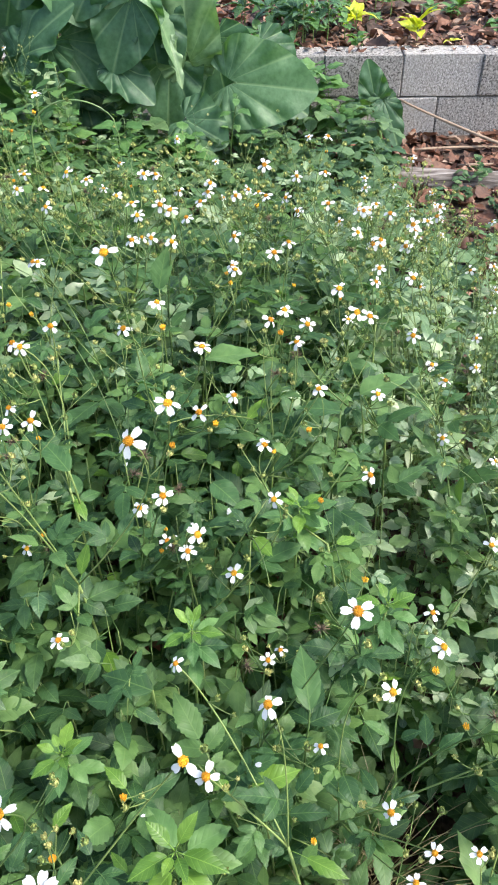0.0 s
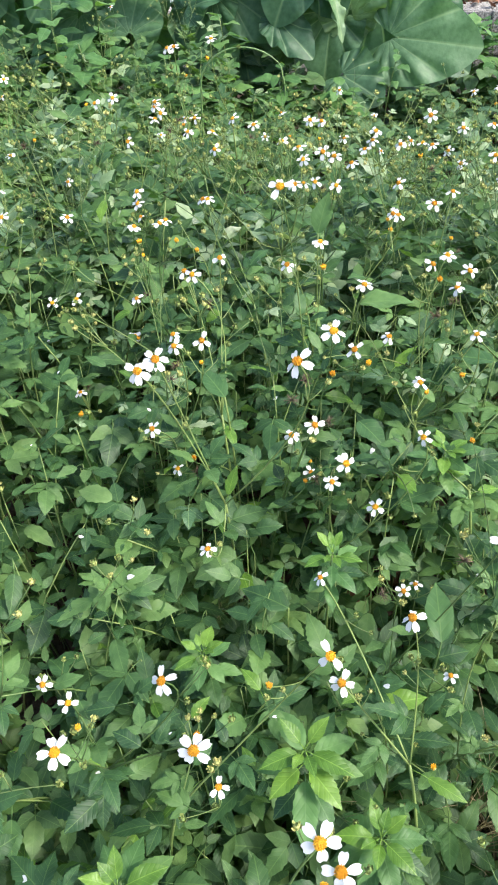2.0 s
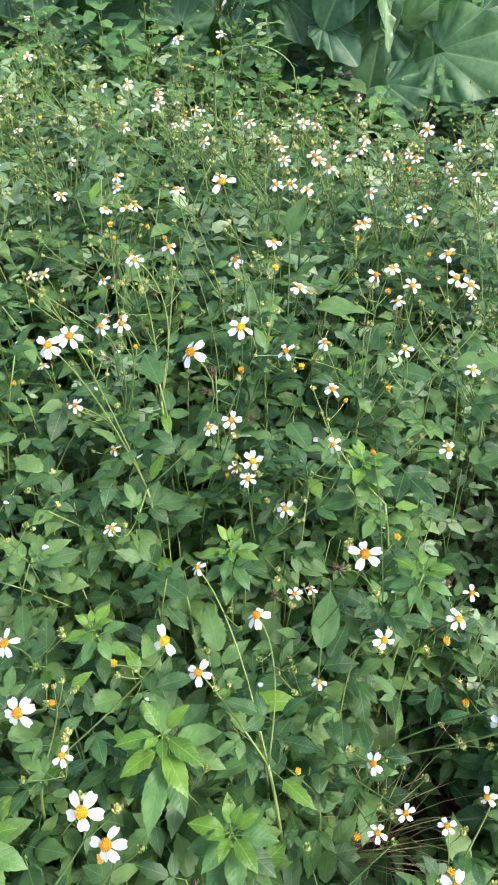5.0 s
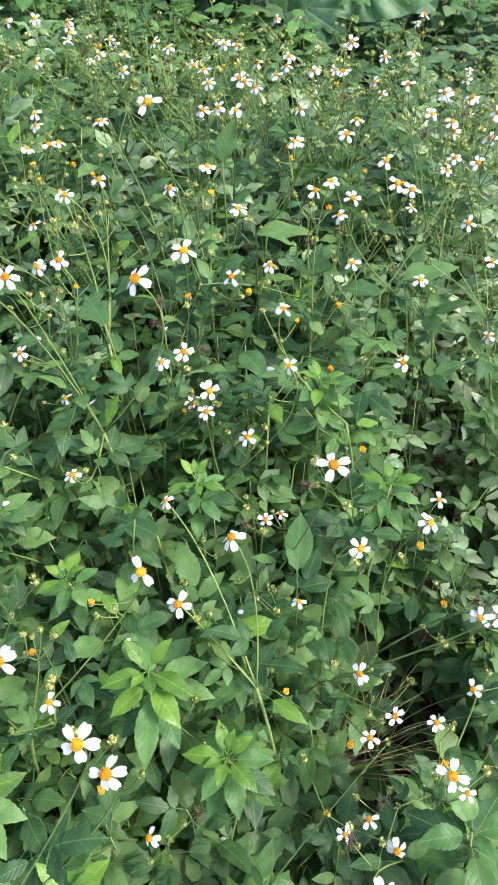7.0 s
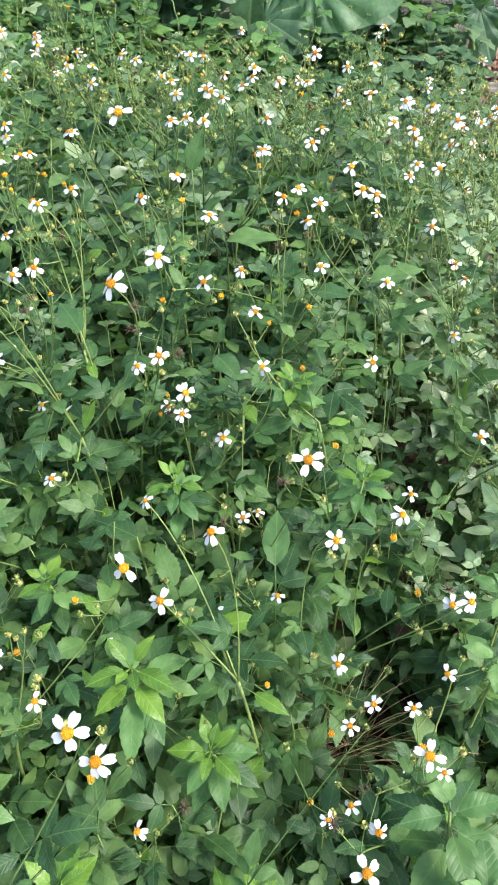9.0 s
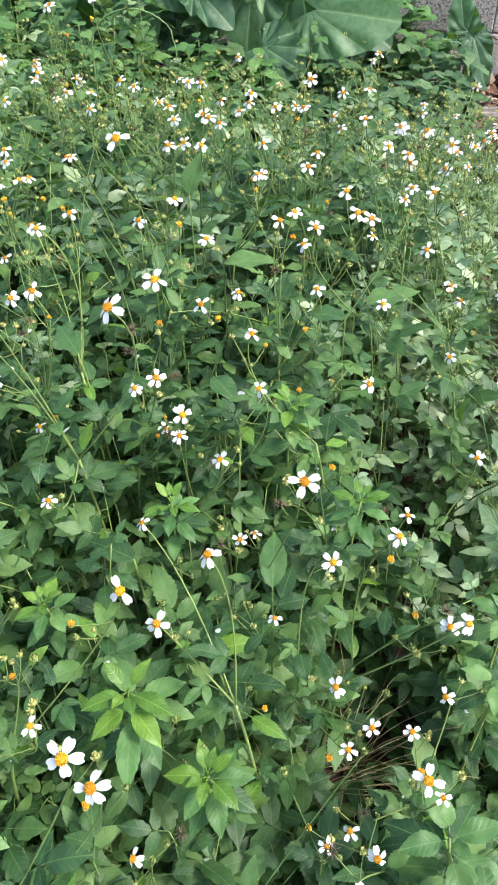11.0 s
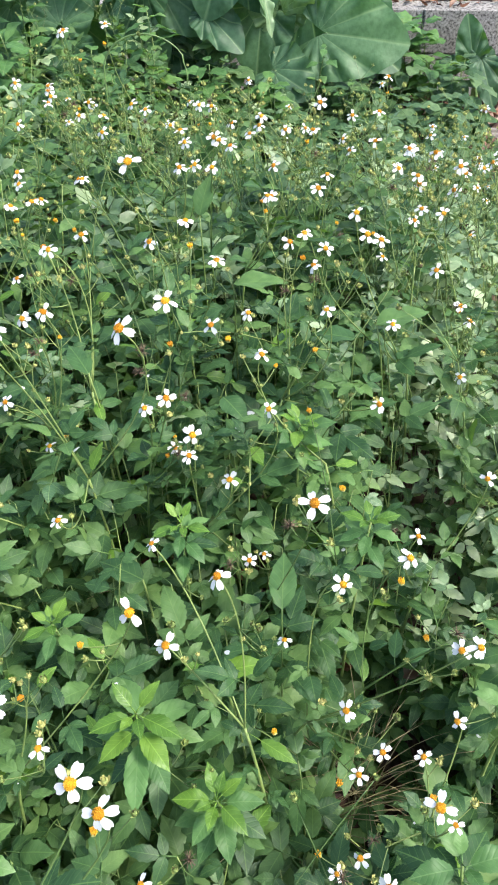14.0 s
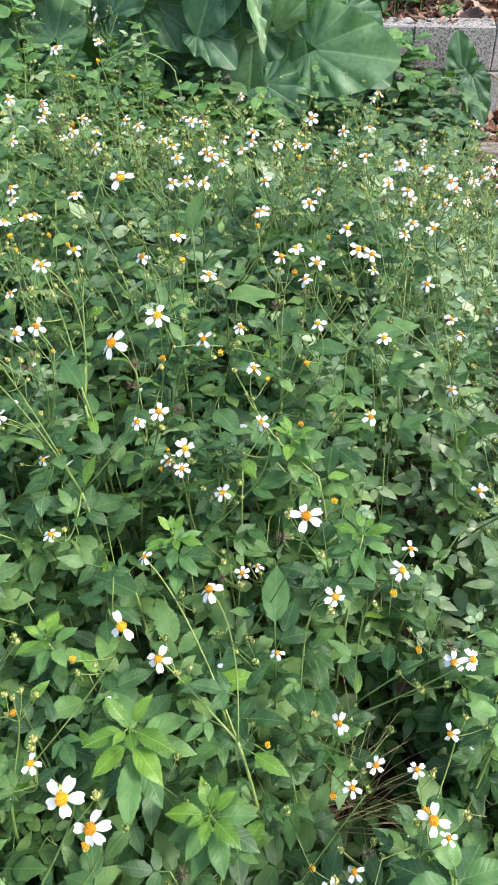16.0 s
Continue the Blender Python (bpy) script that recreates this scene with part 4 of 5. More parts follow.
# ---- shoots with large single blades ----
big_leaf_plant((0.16, 1.0), (0.123, 0.974, 0.703), 170, 5, 0.075, 0.044, LEAF)
big_leaf_plant((0.24, 1.06), (0.239, 1.022, 0.718), 25, 12, 0.10, 0.052, LEAF)
big_leaf_plant((0.09, 0.52), (0.086, 0.559, 0.572), 95, 10, 0.10, 0.040, LEAF)
big_leaf_plant((-0.03, 0.87), (-0.029, 0.845, 0.632), -45, 0, 0.068, 0.042, LEAF)
big_leaf_plant((-0.17, 1.30), (-0.163, 1.311, 0.775), 75, 55, 0.085, 0.042, LEAF)
big_leaf_plant((-0.08, 1.15), (-0.024, 1.136, 0.697), 10, 8, 0.105, 0.055, LEAF)
big_leaf_plant((-0.27, 0.88), (-0.30, 0.872, 0.696), 130, 10, 0.09, 0.038, LEAF)
big_leaf_plant((-0.14, 0.60), (-0.17, 0.577, 0.523), 160, 5, 0.085, 0.042, LEAF)
big_leaf_plant((0.31, 0.67), (0.317, 0.653, 0.19), 200, -25, 0.06, 0.04, DEAD, "shaded wildflower shoot with a withered brown leaf")
big_leaf_plant((0.05, 0.42), (0.045, 0.44, 0.52), 20, 10, 0.07, 0.034, YOUNG)


# ---- leafy shoots that fill the patch near the camera ----
def hollow_at(x, y):
    """Below one inside the dark hollow with dry grass."""
    return min(((x - 0.25) / 0.16) ** 2 + ((y - 0.48) / 0.20) ** 2, ((x - 0.13) / 0.07) ** 2 + ((y - 0.42) / 0.10) ** 2)


def in_patch(x, y):
    """The part of the ground that the wildflowers cover."""
    return x < 1.0 - 0.42 * max(y - 1.4, 0) - 0.1 * math.sin(y * 5) and hollow_at(x, y) > 1


fill = random.Random(21)
near_spots = []
for i in range(15):
    for j in range(17):
        x = -0.80 + 0.107 * i + fill.uniform(-0.045, 0.045)
        y = -0.32 + 0.107 * j + fill.uniform(-0.045, 0.045)
        clear = all(math.hypot(x - a, y - b) > 0.075 for a, b in ((-0.078, 0.34), (0.03, 0.29), (-0.29, 0.17), (0.10, 0.12), (-0.15, 0.10)))
        if clear and in_patch(x, y) and abs(x + 0.05) < 0.5 + 0.42 * max(y, 0):
            near_spots.append((x, y))
# On the right most leaves are the pale copies, painting a sunlit patch.
for x, y in near_spots:
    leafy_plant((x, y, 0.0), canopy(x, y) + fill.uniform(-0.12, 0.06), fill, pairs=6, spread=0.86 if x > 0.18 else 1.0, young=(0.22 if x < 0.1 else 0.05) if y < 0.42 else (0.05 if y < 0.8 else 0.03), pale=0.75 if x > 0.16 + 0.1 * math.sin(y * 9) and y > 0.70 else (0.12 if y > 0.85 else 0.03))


# ---- low shoots that close the patch beneath the taller plants ----
def shift(sheet, m, part_of, slot):
    """Adds a copy of a sheet, moved by m, to another one."""
    a = np.array(part_of.v) @ np.array(m.to_3x3()).T + np.array(m.translation)
    sheet.add(a.tolist(), part_of.f, part_of.uv, slot)


SMALL_LEAVES = [herb_leaf(400 + i, 0.6 + 0.05 * (i % 8), 3 if i % 3 else 1, 9) for i in range(16)]
low = random.Random(77)
under = Sheet()
for k in range(1700):
    x, y = low.uniform(-1.15, 0.95), low.uniform(-0.3, 1.9)
    if k % 3 == 0:
        x, y = low.uniform(-0.5, 0.55), low.uniform(-0.25, 0.75)
    hollow = hollow_at(x, y) < 1
    if not (in_patch(x, y) or hollow) or abs(x + 0.05) > 0.62 + 0.5 * max(y, 0):
        continue
    h = (canopy(x, y) - 0.08) * low.uniform(0.45, 1.08)
    if hollow:
        if k % 2:
            continue
        h = low.uniform(0.04, 0.15)
    # Slot 2 lightens low leaves on the right as if the sun reached them.
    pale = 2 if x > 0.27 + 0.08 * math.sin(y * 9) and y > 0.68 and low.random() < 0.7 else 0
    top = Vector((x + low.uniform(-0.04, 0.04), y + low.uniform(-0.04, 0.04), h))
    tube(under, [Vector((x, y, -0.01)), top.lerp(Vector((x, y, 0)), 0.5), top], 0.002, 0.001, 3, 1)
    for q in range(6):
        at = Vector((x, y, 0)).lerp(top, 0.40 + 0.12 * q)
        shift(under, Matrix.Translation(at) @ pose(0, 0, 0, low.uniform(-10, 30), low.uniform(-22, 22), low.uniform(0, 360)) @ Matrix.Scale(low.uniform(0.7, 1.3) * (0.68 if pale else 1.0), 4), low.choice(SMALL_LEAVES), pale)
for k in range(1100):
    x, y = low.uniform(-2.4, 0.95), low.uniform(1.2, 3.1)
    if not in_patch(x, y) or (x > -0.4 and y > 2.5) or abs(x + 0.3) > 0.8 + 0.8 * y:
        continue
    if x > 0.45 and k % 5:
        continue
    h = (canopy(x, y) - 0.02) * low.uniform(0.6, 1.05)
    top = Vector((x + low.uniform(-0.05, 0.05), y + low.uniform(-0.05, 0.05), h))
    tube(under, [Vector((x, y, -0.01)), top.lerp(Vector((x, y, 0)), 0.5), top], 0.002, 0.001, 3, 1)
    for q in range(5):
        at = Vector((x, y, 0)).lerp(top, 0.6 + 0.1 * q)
        # Sun is painted here too: all leaves on the right, a third elsewhere.
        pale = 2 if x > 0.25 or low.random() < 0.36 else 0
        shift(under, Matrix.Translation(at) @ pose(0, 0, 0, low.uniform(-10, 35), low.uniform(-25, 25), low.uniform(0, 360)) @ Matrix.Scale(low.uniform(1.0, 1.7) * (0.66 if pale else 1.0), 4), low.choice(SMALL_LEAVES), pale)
tagged(new("undergrowth", under.mesh("undergrowth", LEAF_FAR, STEM, SUNLIT_PALE)), "dense low green leaves beneath the wildflowers", "undergrowth", kind="stuff")


# ---- plants of the farther patch ----
def far_sheets(seed, height, heads, stalks=4, leaf=1.0, pairs=9):
    """Stem, leaves, buds and the poses of the flower heads of one plant."""
    rng = random.Random(seed)
    stem, leaves, buds, flowers = Sheet(), Sheet(), Sheet(), []
    top = Vector((rng.uniform(-0.16, 0.16), rng.uniform(-0.12, 0.12), height))
    pts = bend((0, 0, -0.02), (0, 0, height * 0.6), top, 6)
    tube(stem, pts, 0.0028, 0.0014, 4)
    turn = 0.0
    for i in range(pairs):
        k = (0.25 + 0.75 * i / (pairs - 1)) * 5.99
        at = pts[int(k)].lerp(pts[int(k) + 1], k - int(k))
        turn += 90 + rng.uniform(-25, 25)
        for half in (0, 180):
            lf = herb_leaf(rng.randrange(9999), leaf * rng.uniform(0.75, 1.1) * (0.7 if i == pairs - 1 else 1), 3, 6)
            shift(leaves, Matrix.Translation(at) @ pose(0, 0, 0, rng.uniform(5, 55), rng.uniform(-25, 25), turn + half), lf, 0)
    for k in range(heads):
        p = top + Vector((rng.uniform(-0.13, 0.13), rng.uniform(-0.13, 0.13), rng.uniform(0.06, 0.2)))
        n = Vector((rng.uniform(-0.5, 0.5), rng.uniform(-0.8, 0.1), 1)).normalized()
        arc = bend(pts[5], p - n * 0.1, p, 7)
        tube(stem, arc, 0.0014, 0.0008, 3)
        flowers.append((p, n, rng.uniform(26, 35)))
        for _ in range(2):
            s = arc[rng.choice((3, 4, 5))]
            e = s + Vector((rng.uniform(-0.06, 0.06), rng.uniform(-0.06, 0.06), rng.uniform(0.03, 0.08)))
            tube(stem, [s, (s + e) / 2 - Vector((0, 0, 0.006)), e], 0.0009, 0.0006, 3)
            shift(buds, turned(e, n, 0, rng.uniform(0.8, 1.3)), BUD_SHEETS[rng.randrange(3)], 0)
    bud_stalks(stem, None, top, rng, stalks + seed % 2 if stalks else 0, buds)
    return stem, leaves, buds, flowers


def far_plant(kind, pale):
    stem, leaves, buds, flowers = KINDS[kind]
    rng = random.Random(kind)
    plant = thing("wildflower_plant", (0, 0, 0), "wildflower plant in the dense patch with small white heads" if flowers else "leafy green wildflower plant in the dense patch", "wildflower", "wildflowers in the patch")
    child("stem", stem.mesh("stem", STEM), plant)
    tagged(child("foliage", leaves.mesh("foliage", SUNLIT_PALE if pale else LEAF_FAR), plant), kind="stuff")
    if buds.v:
        tagged(child("budding_top", buds.mesh("budding_top", BUD), plant), kind="stuff")
    for p, n, size in flowers:
        far_head(plant, p, n, size, rng)
    return plant


KINDS = [far_sheets(200 + k, 0.6, heads) for k, heads in enumerate((0, 0, 1, 1, 2, 3, 3, 2))] + [far_sheets(240 + k, 0.6, 0, 0) for k in range(3)] + [far_sheets(260 + k, 0.6, heads, 2, 0.58, 7) for k, heads in enumerate((0, 1, 1))]


def keep_out(x, y):
    return y > 3.35 - 0.5 * max(x + 0.5, 0) or (x > -0.45 and y > 2.35 - 0.3 * x)


spots = random.Random(33)
places = []
for i in range(27):
    for j in range(19):
        x = -2.75 + 0.135 * i + spots.uniform(-0.06, 0.06)
        y = -0.05 + 0.182 * j + spots.uniform(-0.06, 0.06)
        covered = -0.35 < y < 1.42 and abs(x + 0.05) < 0.5 + 0.42 * max(y, 0) and -0.84 < x < 0.72
        if not covered and in_patch(x, y) and not keep_out(x, y) and y > 0.2 - 0.1 * x and abs(x + 0.3) < 0.8 + 0.9 * y:
            places.append((x, y))
for k in range(130):
    x, y = spots.uniform(0.35, 1.0), spots.uniform(0.75, 2.6)
    if in_patch(x, y) and not keep_out(x, y):
        places.append((x, y))
places.sort(key=lambda p: math.hypot(p[0] - 0.1, p[1]))
models, rest_plants = {}, Sheet()
PETAL_SHEETS = [joined_petals_sheet(i + 1) for i in range(3)]
for count, (x, y) in enumerate(places):
    h = canopy(x, y)
    shares = (2, 2, 2, 2, 2, 2, 1, 2, 1, 1, 1, 0, 0, 0)
    if x > 0.35:
        shares = (2, 2, 1, 1, 0, 0, 0, 0, 1, 1, 1, 2, 2, 1)
    if y > 2.0:
        shares = (1, 0, 1, 0.5, 0, 0, 0, 0, 4, 4, 4, 0, 0, 0)
    if x > 0.42 and y > 1.15:
        shares = (0, 0, 0, 0, 0, 0, 0, 0, 0.4, 0.4, 0, 3, 3, 2)
    kind = spots.choices(range(14), shares)[0]
    # Foliage lightened to imitate sunshine, mainly on the right.
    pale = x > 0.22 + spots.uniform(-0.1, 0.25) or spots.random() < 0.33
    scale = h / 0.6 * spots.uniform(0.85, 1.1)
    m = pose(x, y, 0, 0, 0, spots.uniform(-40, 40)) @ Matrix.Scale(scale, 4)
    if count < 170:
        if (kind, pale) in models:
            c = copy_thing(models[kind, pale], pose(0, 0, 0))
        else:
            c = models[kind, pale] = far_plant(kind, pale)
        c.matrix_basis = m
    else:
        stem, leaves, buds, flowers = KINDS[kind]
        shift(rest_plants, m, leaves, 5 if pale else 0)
        shift(rest_plants, m, stem, 1)
        if buds.v:
            shift(rest_plants, m, buds, 2)
        for p, n, size in flowers:
            f = m @ turned(p, n, spots.uniform(0, 360), size / 40.0)
            shift(rest_plants, f, DISC_SHEET, 3)
            shift(rest_plants, f, spots.choice(PETAL_SHEETS), 4)
tagged(new("distant_wildflowers", rest_plants.mesh("distant_wildflowers", LEAF_FAR, STEM, BUD, DISC, PETAL, SUNLIT_PALE)), "dense green wildflowers with white heads farther back", "wildflowers", kind="stuff")


# ---- creeping cover between the patch and the wall ----
def cover_clump(seed):
    rng = random.Random(seed)
    plant = thing("creeper_clump", (0, 0, 0), "low clump of green broad-leaved creeper", "creeper", "creepers by the wall")
    stem, leaves = Sheet(), Sheet()
    for k in range(16):
        a, d = rng.uniform(0, 6.28), rng.uniform(0.01, 0.15)
        tip = Vector((math.cos(a) * d, math.sin(a) * d, rng.uniform(0.05, 0.26)))
        tube(stem, bend((tip.x * 0.4, tip.y * 0.4, -0.02), (tip.x * 0.4, tip.y * 0.4, tip.z * 0.7), tip, 4), 0.0016, 0.001, 3)
        for side in range(2):
            l = rng.uniform(0.052, 0.096)
            leaflet(leaves, Matrix.Translation(tip) @ pose(0, 0, 0, rng.uniform(-22, 22), rng.uniform(-20, 20), rng.uniform(0, 360)), l, l * rng.uniform(0.58, 0.76), 0.10, rng.uniform(0.2, 0.6), 9, 0.0, 0.72)
    tagged(child("runner", stem.mesh("runner", STEM), plant), kind="stuff")
    tagged(child("foliage", leaves.mesh("foliage", VINE_FAR), plant), kind="stuff")
    return plant


VINE_FAR = leaf_material("creeper_leaf", (0.040, 0.096, 0.040), (0.070, 0.142, 0.056), (0.112, 0.190, 0.078), (0.14, 0.23, 0.10), GLOW, rough=0.5, islands=True)
creep = random.Random(44)
clumps = []
for i in range(34):
    for j in range(15):
        x, y = -2.6 + 0.15 * i + creep.uniform(-0.06, 0.06), 2.15 + 0.13 * j + creep.uniform(-0.05, 0.05)
        edge = 0.62 + 0.10 * math.sin(y * 6) - 0.10 * (y - 3)
        if y > 3.98 or x > edge or not keep_out(x, y) or (x < -0.3 and y > 3.7):
            continue
        tall = 1.55 if x < -0.45 else 1.0
        m = pose(x, y, 0, 0, 0, creep.uniform(0, 360)) @ Matrix.Scale(creep.uniform(0.7, 1.15) * tall, 4)
        if len(clumps) < 4:
            c = cover_clump(60 + len(clumps))
            clumps.append(c)
        else:
            c = copy_thing(creep.choice(clumps), pose(0, 0, 0))
        c.matrix_basis = m


for k in range(46):
    x, y = creep.uniform(0.55, 1.7), creep.uniform(2.3, 3.4)
    c = copy_thing(creep.choice(clumps), pose(0, 0, 0))
    c.matrix_basis = pose(x, y, 0, 0, 0, creep.uniform(0, 360)) @ Matrix.Scale(creep.uniform(0.3, 0.65), 4)


# ---- broad-leaved weeds in front of the elephant ears ----
def broad_weed(at, height, count, size, seed):
    rng = random.Random(seed)
    plant = thing("broadleaf_weed", (*at, 0.0), "upright weed with light green oval leaves", "weed", "broad-leaved weeds")
    top = Vector((rng.uniform(-0.06, 0.06), rng.uniform(-0.06, 0.06), height))
    pts = bend((0, 0, -0.02), (0, 0, height * 0.6), top, 8)
    stem = Sheet()
    tube(stem, pts, 0.0040, 0.0016, 5)
    child("stem", stem.mesh("stem", STEM), plant)
    for k in range(count):
        s = 0.45 + 0.55 * k / (count - 1)
        sh = Sheet()
        stalk = rng.uniform(0.015, 0.04)
        tube(sh, [Vector((0, 0, 0)), Vector((0, stalk * 0.5, 0.003)), Vector((0, stalk, 0))], 0.0014, 0.001, 3)
        l = size * rng.uniform(0.7, 1.15) * (0.7 if s > 0.92 else 1)
        leaflet(sh, pose(0, stalk, 0, rng.uniform(-15, 5)), l, l * rng.uniform(0.56, 0.70), 0.12, rng.uniform(0.3, 0.8), 11, 0.03, 0.72)
        child("leaf", sh.mesh("leaf", VINE), plant, Matrix.Translation(pts[int(s * 7.99)].lerp(pts[int(s * 7.99) + 1], s * 7.99 % 1)) @ pose(0, 0, 0, rng.uniform(-5, 30), rng.uniform(-15, 15), k * 137 + rng.uniform(-25, 25)))
    return plant


for k, (x, y, h) in enumerate(((-1.40, 2.90, 0.76), (-1.19, 2.90, 0.82), (-1.33, 2.86, 0.68), (-1.14, 2.70, 0.66), (-1.66, 2.90, 0.66), (-0.72, 3.10, 0.62),
                               (-1.85, 2.75, 0.70), (-0.95, 2.95, 0.52), (-0.50, 3.0, 0.46), (-1.55, 2.60, 0.58), (-2.1, 2.9, 0.7), (0.30, 3.86, 0.42),
                               (0.40, 3.90, 0.40), (0.44, 3.80, 0.26), (-0.80, 2.75, 0.50), (-0.25, 3.15, 0.34))):
    broad_weed((x, y), h, 18, 0.112, 500 + k)


broad_weed((-0.10, 3.34), 0.45, 10, 0.060, 530)
broad_weed((0.02, 3.30), 0.30, 10, 0.070, 531)
# A sun spot below the elephant ears, painted with shoots of pale leaves.
sunlit = random.Random(12)
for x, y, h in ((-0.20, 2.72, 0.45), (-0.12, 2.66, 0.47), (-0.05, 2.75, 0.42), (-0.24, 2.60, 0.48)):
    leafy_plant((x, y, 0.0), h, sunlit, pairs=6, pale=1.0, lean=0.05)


def arching_stalk(foot, centre, half, rise):
    """A wiry stalk that climbs, bends over in an arch and hangs down at its tip."""
    plant = thing("arching_stalk", (*foot, 0.0), "pale green wiry stalk bent over in an arch above the leaves", "stalk")
    pts = []
    for i in range(6):
        pts.append(Vector((0, 0, -0.02)).lerp(Vector((centre[0] - half - foot[0], centre[1] - foot[1], centre[2])), i / 6))
    for i in range(19):
        a = math.pi * 1.06 * i / 18
        pts.append(Vector((centre[0] - half * math.cos(a) * (1 - 0.08 * (i > 14)) - foot[0], centre[1] - foot[1], centre[2] + rise * math.sin(a))))
    sh = Sheet()
    tube(sh, pts, 0.0030, 0.0014, 5)
    child("stem", sh.mesh("stem", PETIOLE), plant)
    child("bud", BUDS[2], plant, turned(pts[14], (0.5, -0.5, 0.6), 0, 1.2))
    for i, turn in ((15, 40), (19, -60), (22, 100)):
        child("leaf", LEAF_SINGLE[i % 5], plant, Matrix.Translation(pts[i]) @ pose(0, 0, 0, -20, 0, turn) @ Matrix.Scale(0.25, 4))
    return plant


arching_stalk((-0.60, 1.98), (-0.43, 1.92, 0.79), 0.115, 0.097)


# ---- seedlings on the bank behind the wall ----
def seedling(at, height, count, size, mat, label, seed, belly=0.62, ratio=0.42, rise=(-5, 45)):
    rng = random.Random(seed)
    plant = thing("seedling", (*at, ground_height(*at)), label, "seedling", "seedlings behind the wall")
    stem = Sheet()
    tube(stem, bend((0, 0, -0.02), (0.01, 0, height * 0.6), (0.0, 0.01, height), 5), 0.004, 0.002, 5)
    child("stem", stem.mesh("stem", STEM), plant)
    for k in range(count):
        sh = Sheet()
        l = size * rng.uniform(0.75, 1.15)
        leaflet(sh, pose(0, 0.01, 0), l, l * ratio * rng.uniform(0.85, 1.2), 0.3, rng.uniform(0.5, 1.2), 9, 0.0, belly)
        child("leaf", sh.mesh("leaf", mat), plant, Matrix.Translation((0, 0, height * rng.uniform(0.55, 1.0))) @ pose(0, 0, 0, rng.uniform(*rise), rng.uniform(-15, 15), k * 137 + rng.uniform(-20, 20)))
    return plant


YELLOW = "seedling with bright yellow-green oval leaves on the bank"
seedling((0.845, 4.27), 0.13, 10, 0.135, LIME, YELLOW, 1, 0.62, 0.50, (5, 65))
seedling((0.57, 4.62), 0.09, 7, 0.12, LIME, YELLOW, 2, 0.62, 0.48, (0, 55))
seedling((1.02, 4.24), 0.05, 4, 0.06, LIME, YELLOW, 3)
bank = random.Random(55)
for k in range(72):
    x, y = bank.uniform(-1.2, 2.0), 4.22 + abs(bank.gauss(0, 0.55))
    if abs(x - 0.84) < 0.2 and y < 4.6:
        continue
    seedling((x, y), bank.uniform(0.04, 0.14), bank.choice((5, 7, 9)), bank.uniform(0.05, 0.10), VINE, "small green broad-leaved seedling on the leaf-strewn bank", 100 + k, 0.6, 0.6)


for k in range(14):
    x, y = bank.uniform(-0.05, 0.40), bank.uniform(4.24, 4.75)
    seedling((x, y), bank.uniform(0.12, 0.26), 11, bank.uniform(0.08, 0.12), TARO, "knee-low weed with dark blue-green leaves on the bank", 300 + k, 0.8, 0.4, (-10, 30))
for k in range(9):
    x, y, a = bank.uniform(0.6, 1.8), bank.uniform(4.4, 6.0), bank.uniform(-0.6, 0.6)
    stick((x, y, 0.385), (x + 0.15, y + 0.1 * a, 0.41), (x + 0.34, y + 0.3 * a, 0.39), 0.006, 0.003, "thin dry stick among dead leaves on the bank")


# ---- dead leaves ----
def dead_leaf(seed, least=0.04, most=0.11):
    rng, sh = random.Random(seed), Sheet()
    l = rng.uniform(least, most)
    leaflet(sh, pose(0, -l / 2, 0.008), l, l * rng.uniform(0.35, 0.62), rng.uniform(-0.6, 1.0), rng.uniform(-1.1, 1.2), 9, 0.05, 0.8, 0, rng.uniform(-1, 1))
    return sh


DEAD_MESH = [dead_leaf(300 + i, 0.07, 0.17).mesh("dead_leaf", DEAD) for i in range(9)]
litter = random.Random(66)
for k in range(220):
    if k % 2:
        x, y = litter.uniform(0.35, 1.75), litter.uniform(2.2, 4.0)
    else:
        x, y = litter.uniform(-0.2, 2.0), 4.2 + abs(litter.gauss(0, 0.5))
    child("dead_leaf", litter.choice(DEAD_MESH), ground, pose(x, y, ground_height(x, y) + litter.uniform(0.006, 0.03), litter.uniform(-30, 30), litter.uniform(-30, 30), litter.uniform(0, 360)))
DEAD_FAR = plain_material("dead_leaf_joined", [(0.12, (0.040, 0.020, 0.014)), (0.40, (0.135, 0.058, 0.034)), (0.66, (0.24, 0.108, 0.062)), (0.92, (0.34, 0.25, 0.185))], 30.0, 0.75, 0.6, 0.003, thin=0.1, islands=0.8)
rest = Sheet()
for k in range(7600):
    x, y = litter.uniform(-2.5, 3.0), litter.uniform(-0.2, 7.0)
    if k % 4:
        x, y = litter.uniform(-1.2, 2.8), 4.2 + abs(litter.gauss(0, 1.7))
    if k % 4 == 1:
        x, y = litter.uniform(0.3, 1.9), litter.uniform(2.1, 4.05)
    one = dead_leaf(litter.randrange(99999))
    m = pose(x, y, ground_height(x, y) + litter.uniform(0.0, 0.015), litter.uniform(-25, 25), litter.uniform(-25, 25), litter.uniform(0, 360))
    rest.add([m @ Vector(p) for p in one.v], one.f, one.uv)
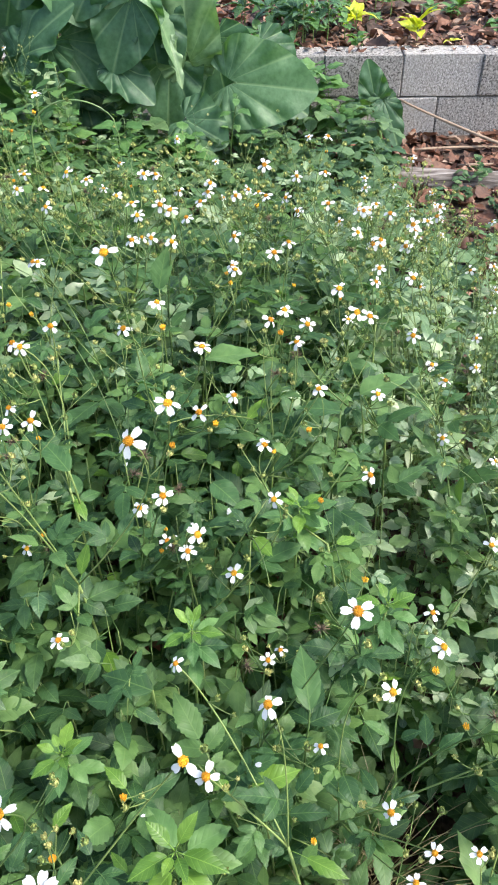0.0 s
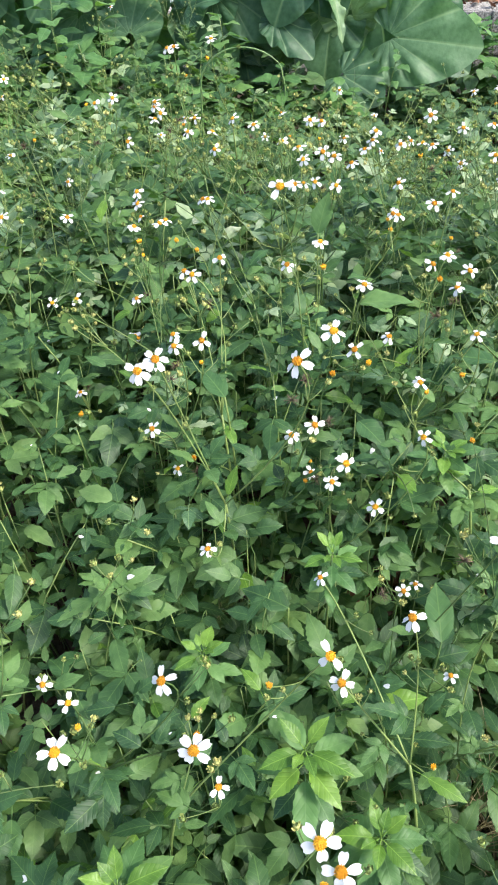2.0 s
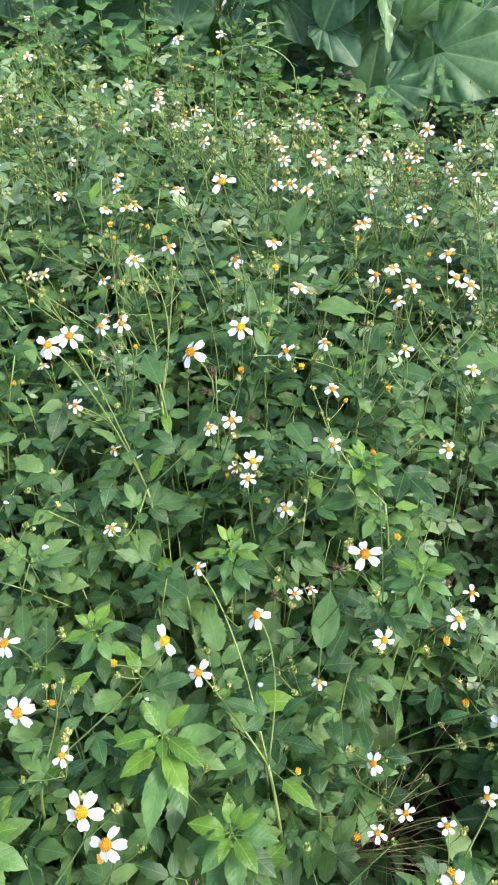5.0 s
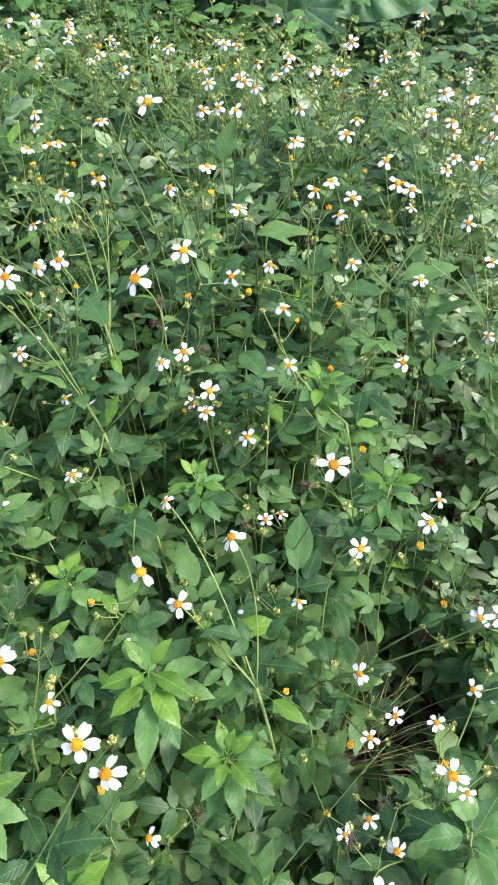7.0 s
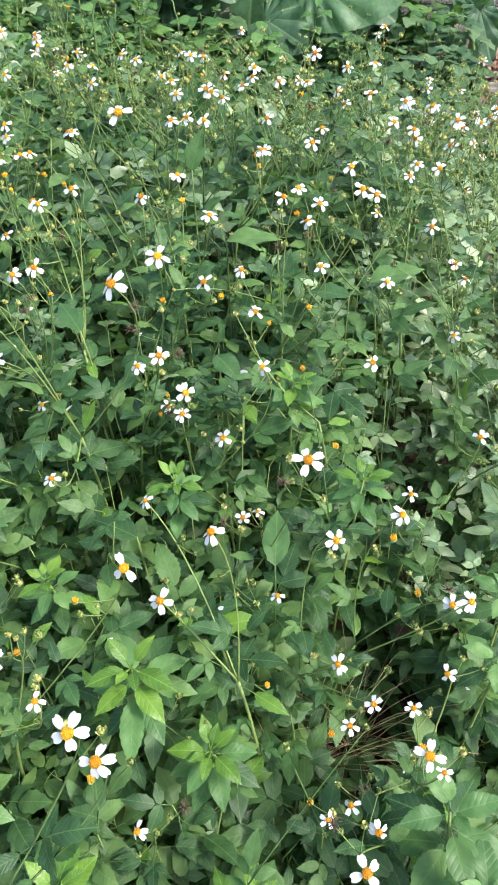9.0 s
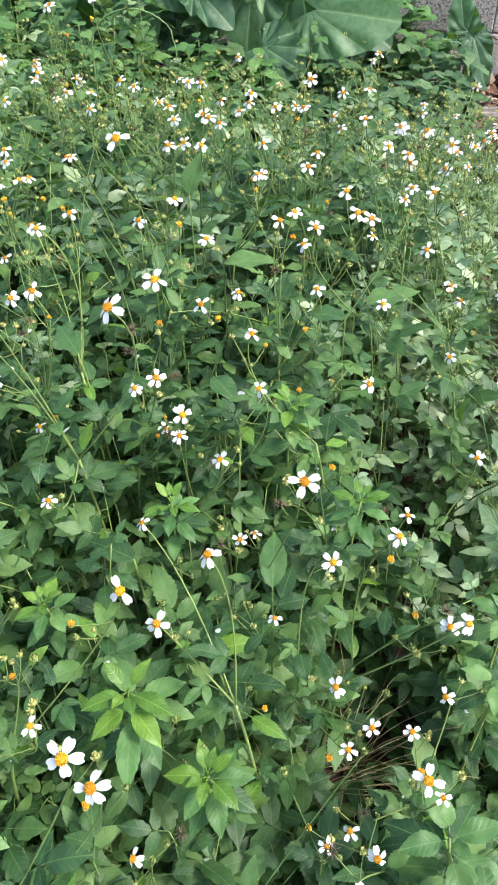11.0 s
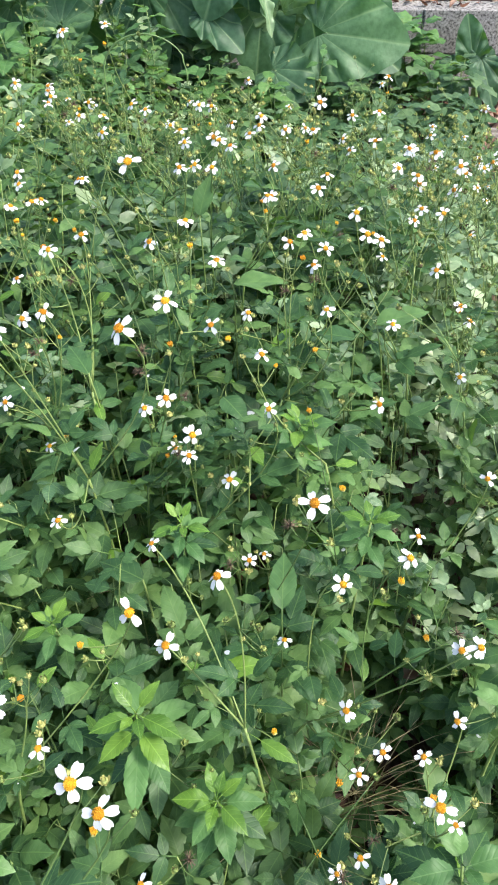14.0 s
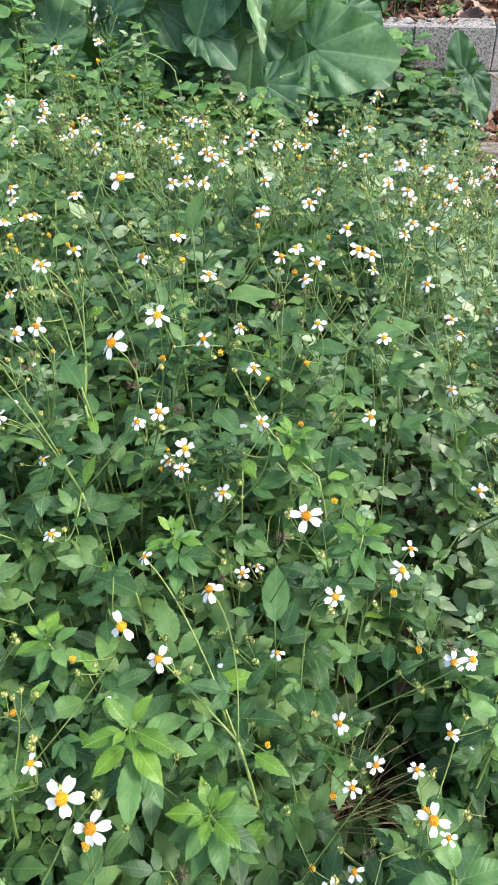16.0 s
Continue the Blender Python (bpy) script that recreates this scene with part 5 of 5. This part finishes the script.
for k in range(170):
    one = dead_leaf(litter.randrange(99999))
    m = pose(litter.uniform(-0.6, 2.4), litter.uniform(4.07, 4.22), 0.398 + litter.uniform(0.0, 0.008), litter.uniform(-20, 20), litter.uniform(-20, 20), litter.uniform(0, 360)) @ Matrix.Scale(litter.uniform(0.35, 0.8), 4)
    rest.add([m @ Vector(p) for p in one.v], one.f, one.uv)
tagged(new("leaf_litter", rest.mesh("leaf_litter", DEAD_FAR)), "layer of brown and grey dead leaves on the soil", "leaf litter", kind="stuff")


# ---- petals dropped on the leaves, and dry grass in the hollow ----
drop = random.Random(88)
for k, m in enumerate(drop.sample([m for m in RESTS if m.translation.y < 1.1 and m.translation.z > 0.3], 46)):
    p = new("fallen_petal", drop.choice(PETALS))
    p.matrix_basis = Matrix.Translation((m @ Vector((drop.uniform(-0.006, 0.006), 0.045, 0.0035)))) @ m.to_3x3().to_4x4() @ pose(0, 0, 0, drop.uniform(-12, 12), drop.uniform(-12, 12), drop.uniform(0, 360)) @ Matrix.Scale(0.75, 4)
    tagged(p, "white fallen petal lying on a green leaf", "petal", "fallen petals")


def grass_tuft(at, blades, height, seed):
    rng, sh = random.Random(seed), Sheet()
    for k in range(blades):
        a, l = rng.uniform(0, 6.28), height * rng.uniform(0.6, 1.2)
        tip = Vector((math.cos(a) * l * rng.uniform(0.4, 0.9), math.sin(a) * l * rng.uniform(0.4, 0.9), l * rng.uniform(0.25, 0.8)))
        root = Vector((rng.uniform(-0.02, 0.02), rng.uniform(-0.02, 0.02), -0.01))
        tube(sh, bend(root, Vector((tip.x * 0.3, tip.y * 0.3, tip.z * 1.15)), tip, 6), 0.0013, 0.0004, 3)
    ob = tagged(new("grass_tuft", sh.mesh("grass_tuft", STRAW)), "tuft of thin dry yellowish grass among the weeds", "grass", kind="stuff")
    ob.matrix_basis = Matrix.Translation(at)
    return ob


grass_tuft((0.14, 0.40, 0.0), 60, 0.34, 1)
grass_tuft((0.24, 0.48, 0.0), 50, 0.26, 2)
grass_tuft((-0.42, 0.62, 0.0), 45, 0.34, 3)
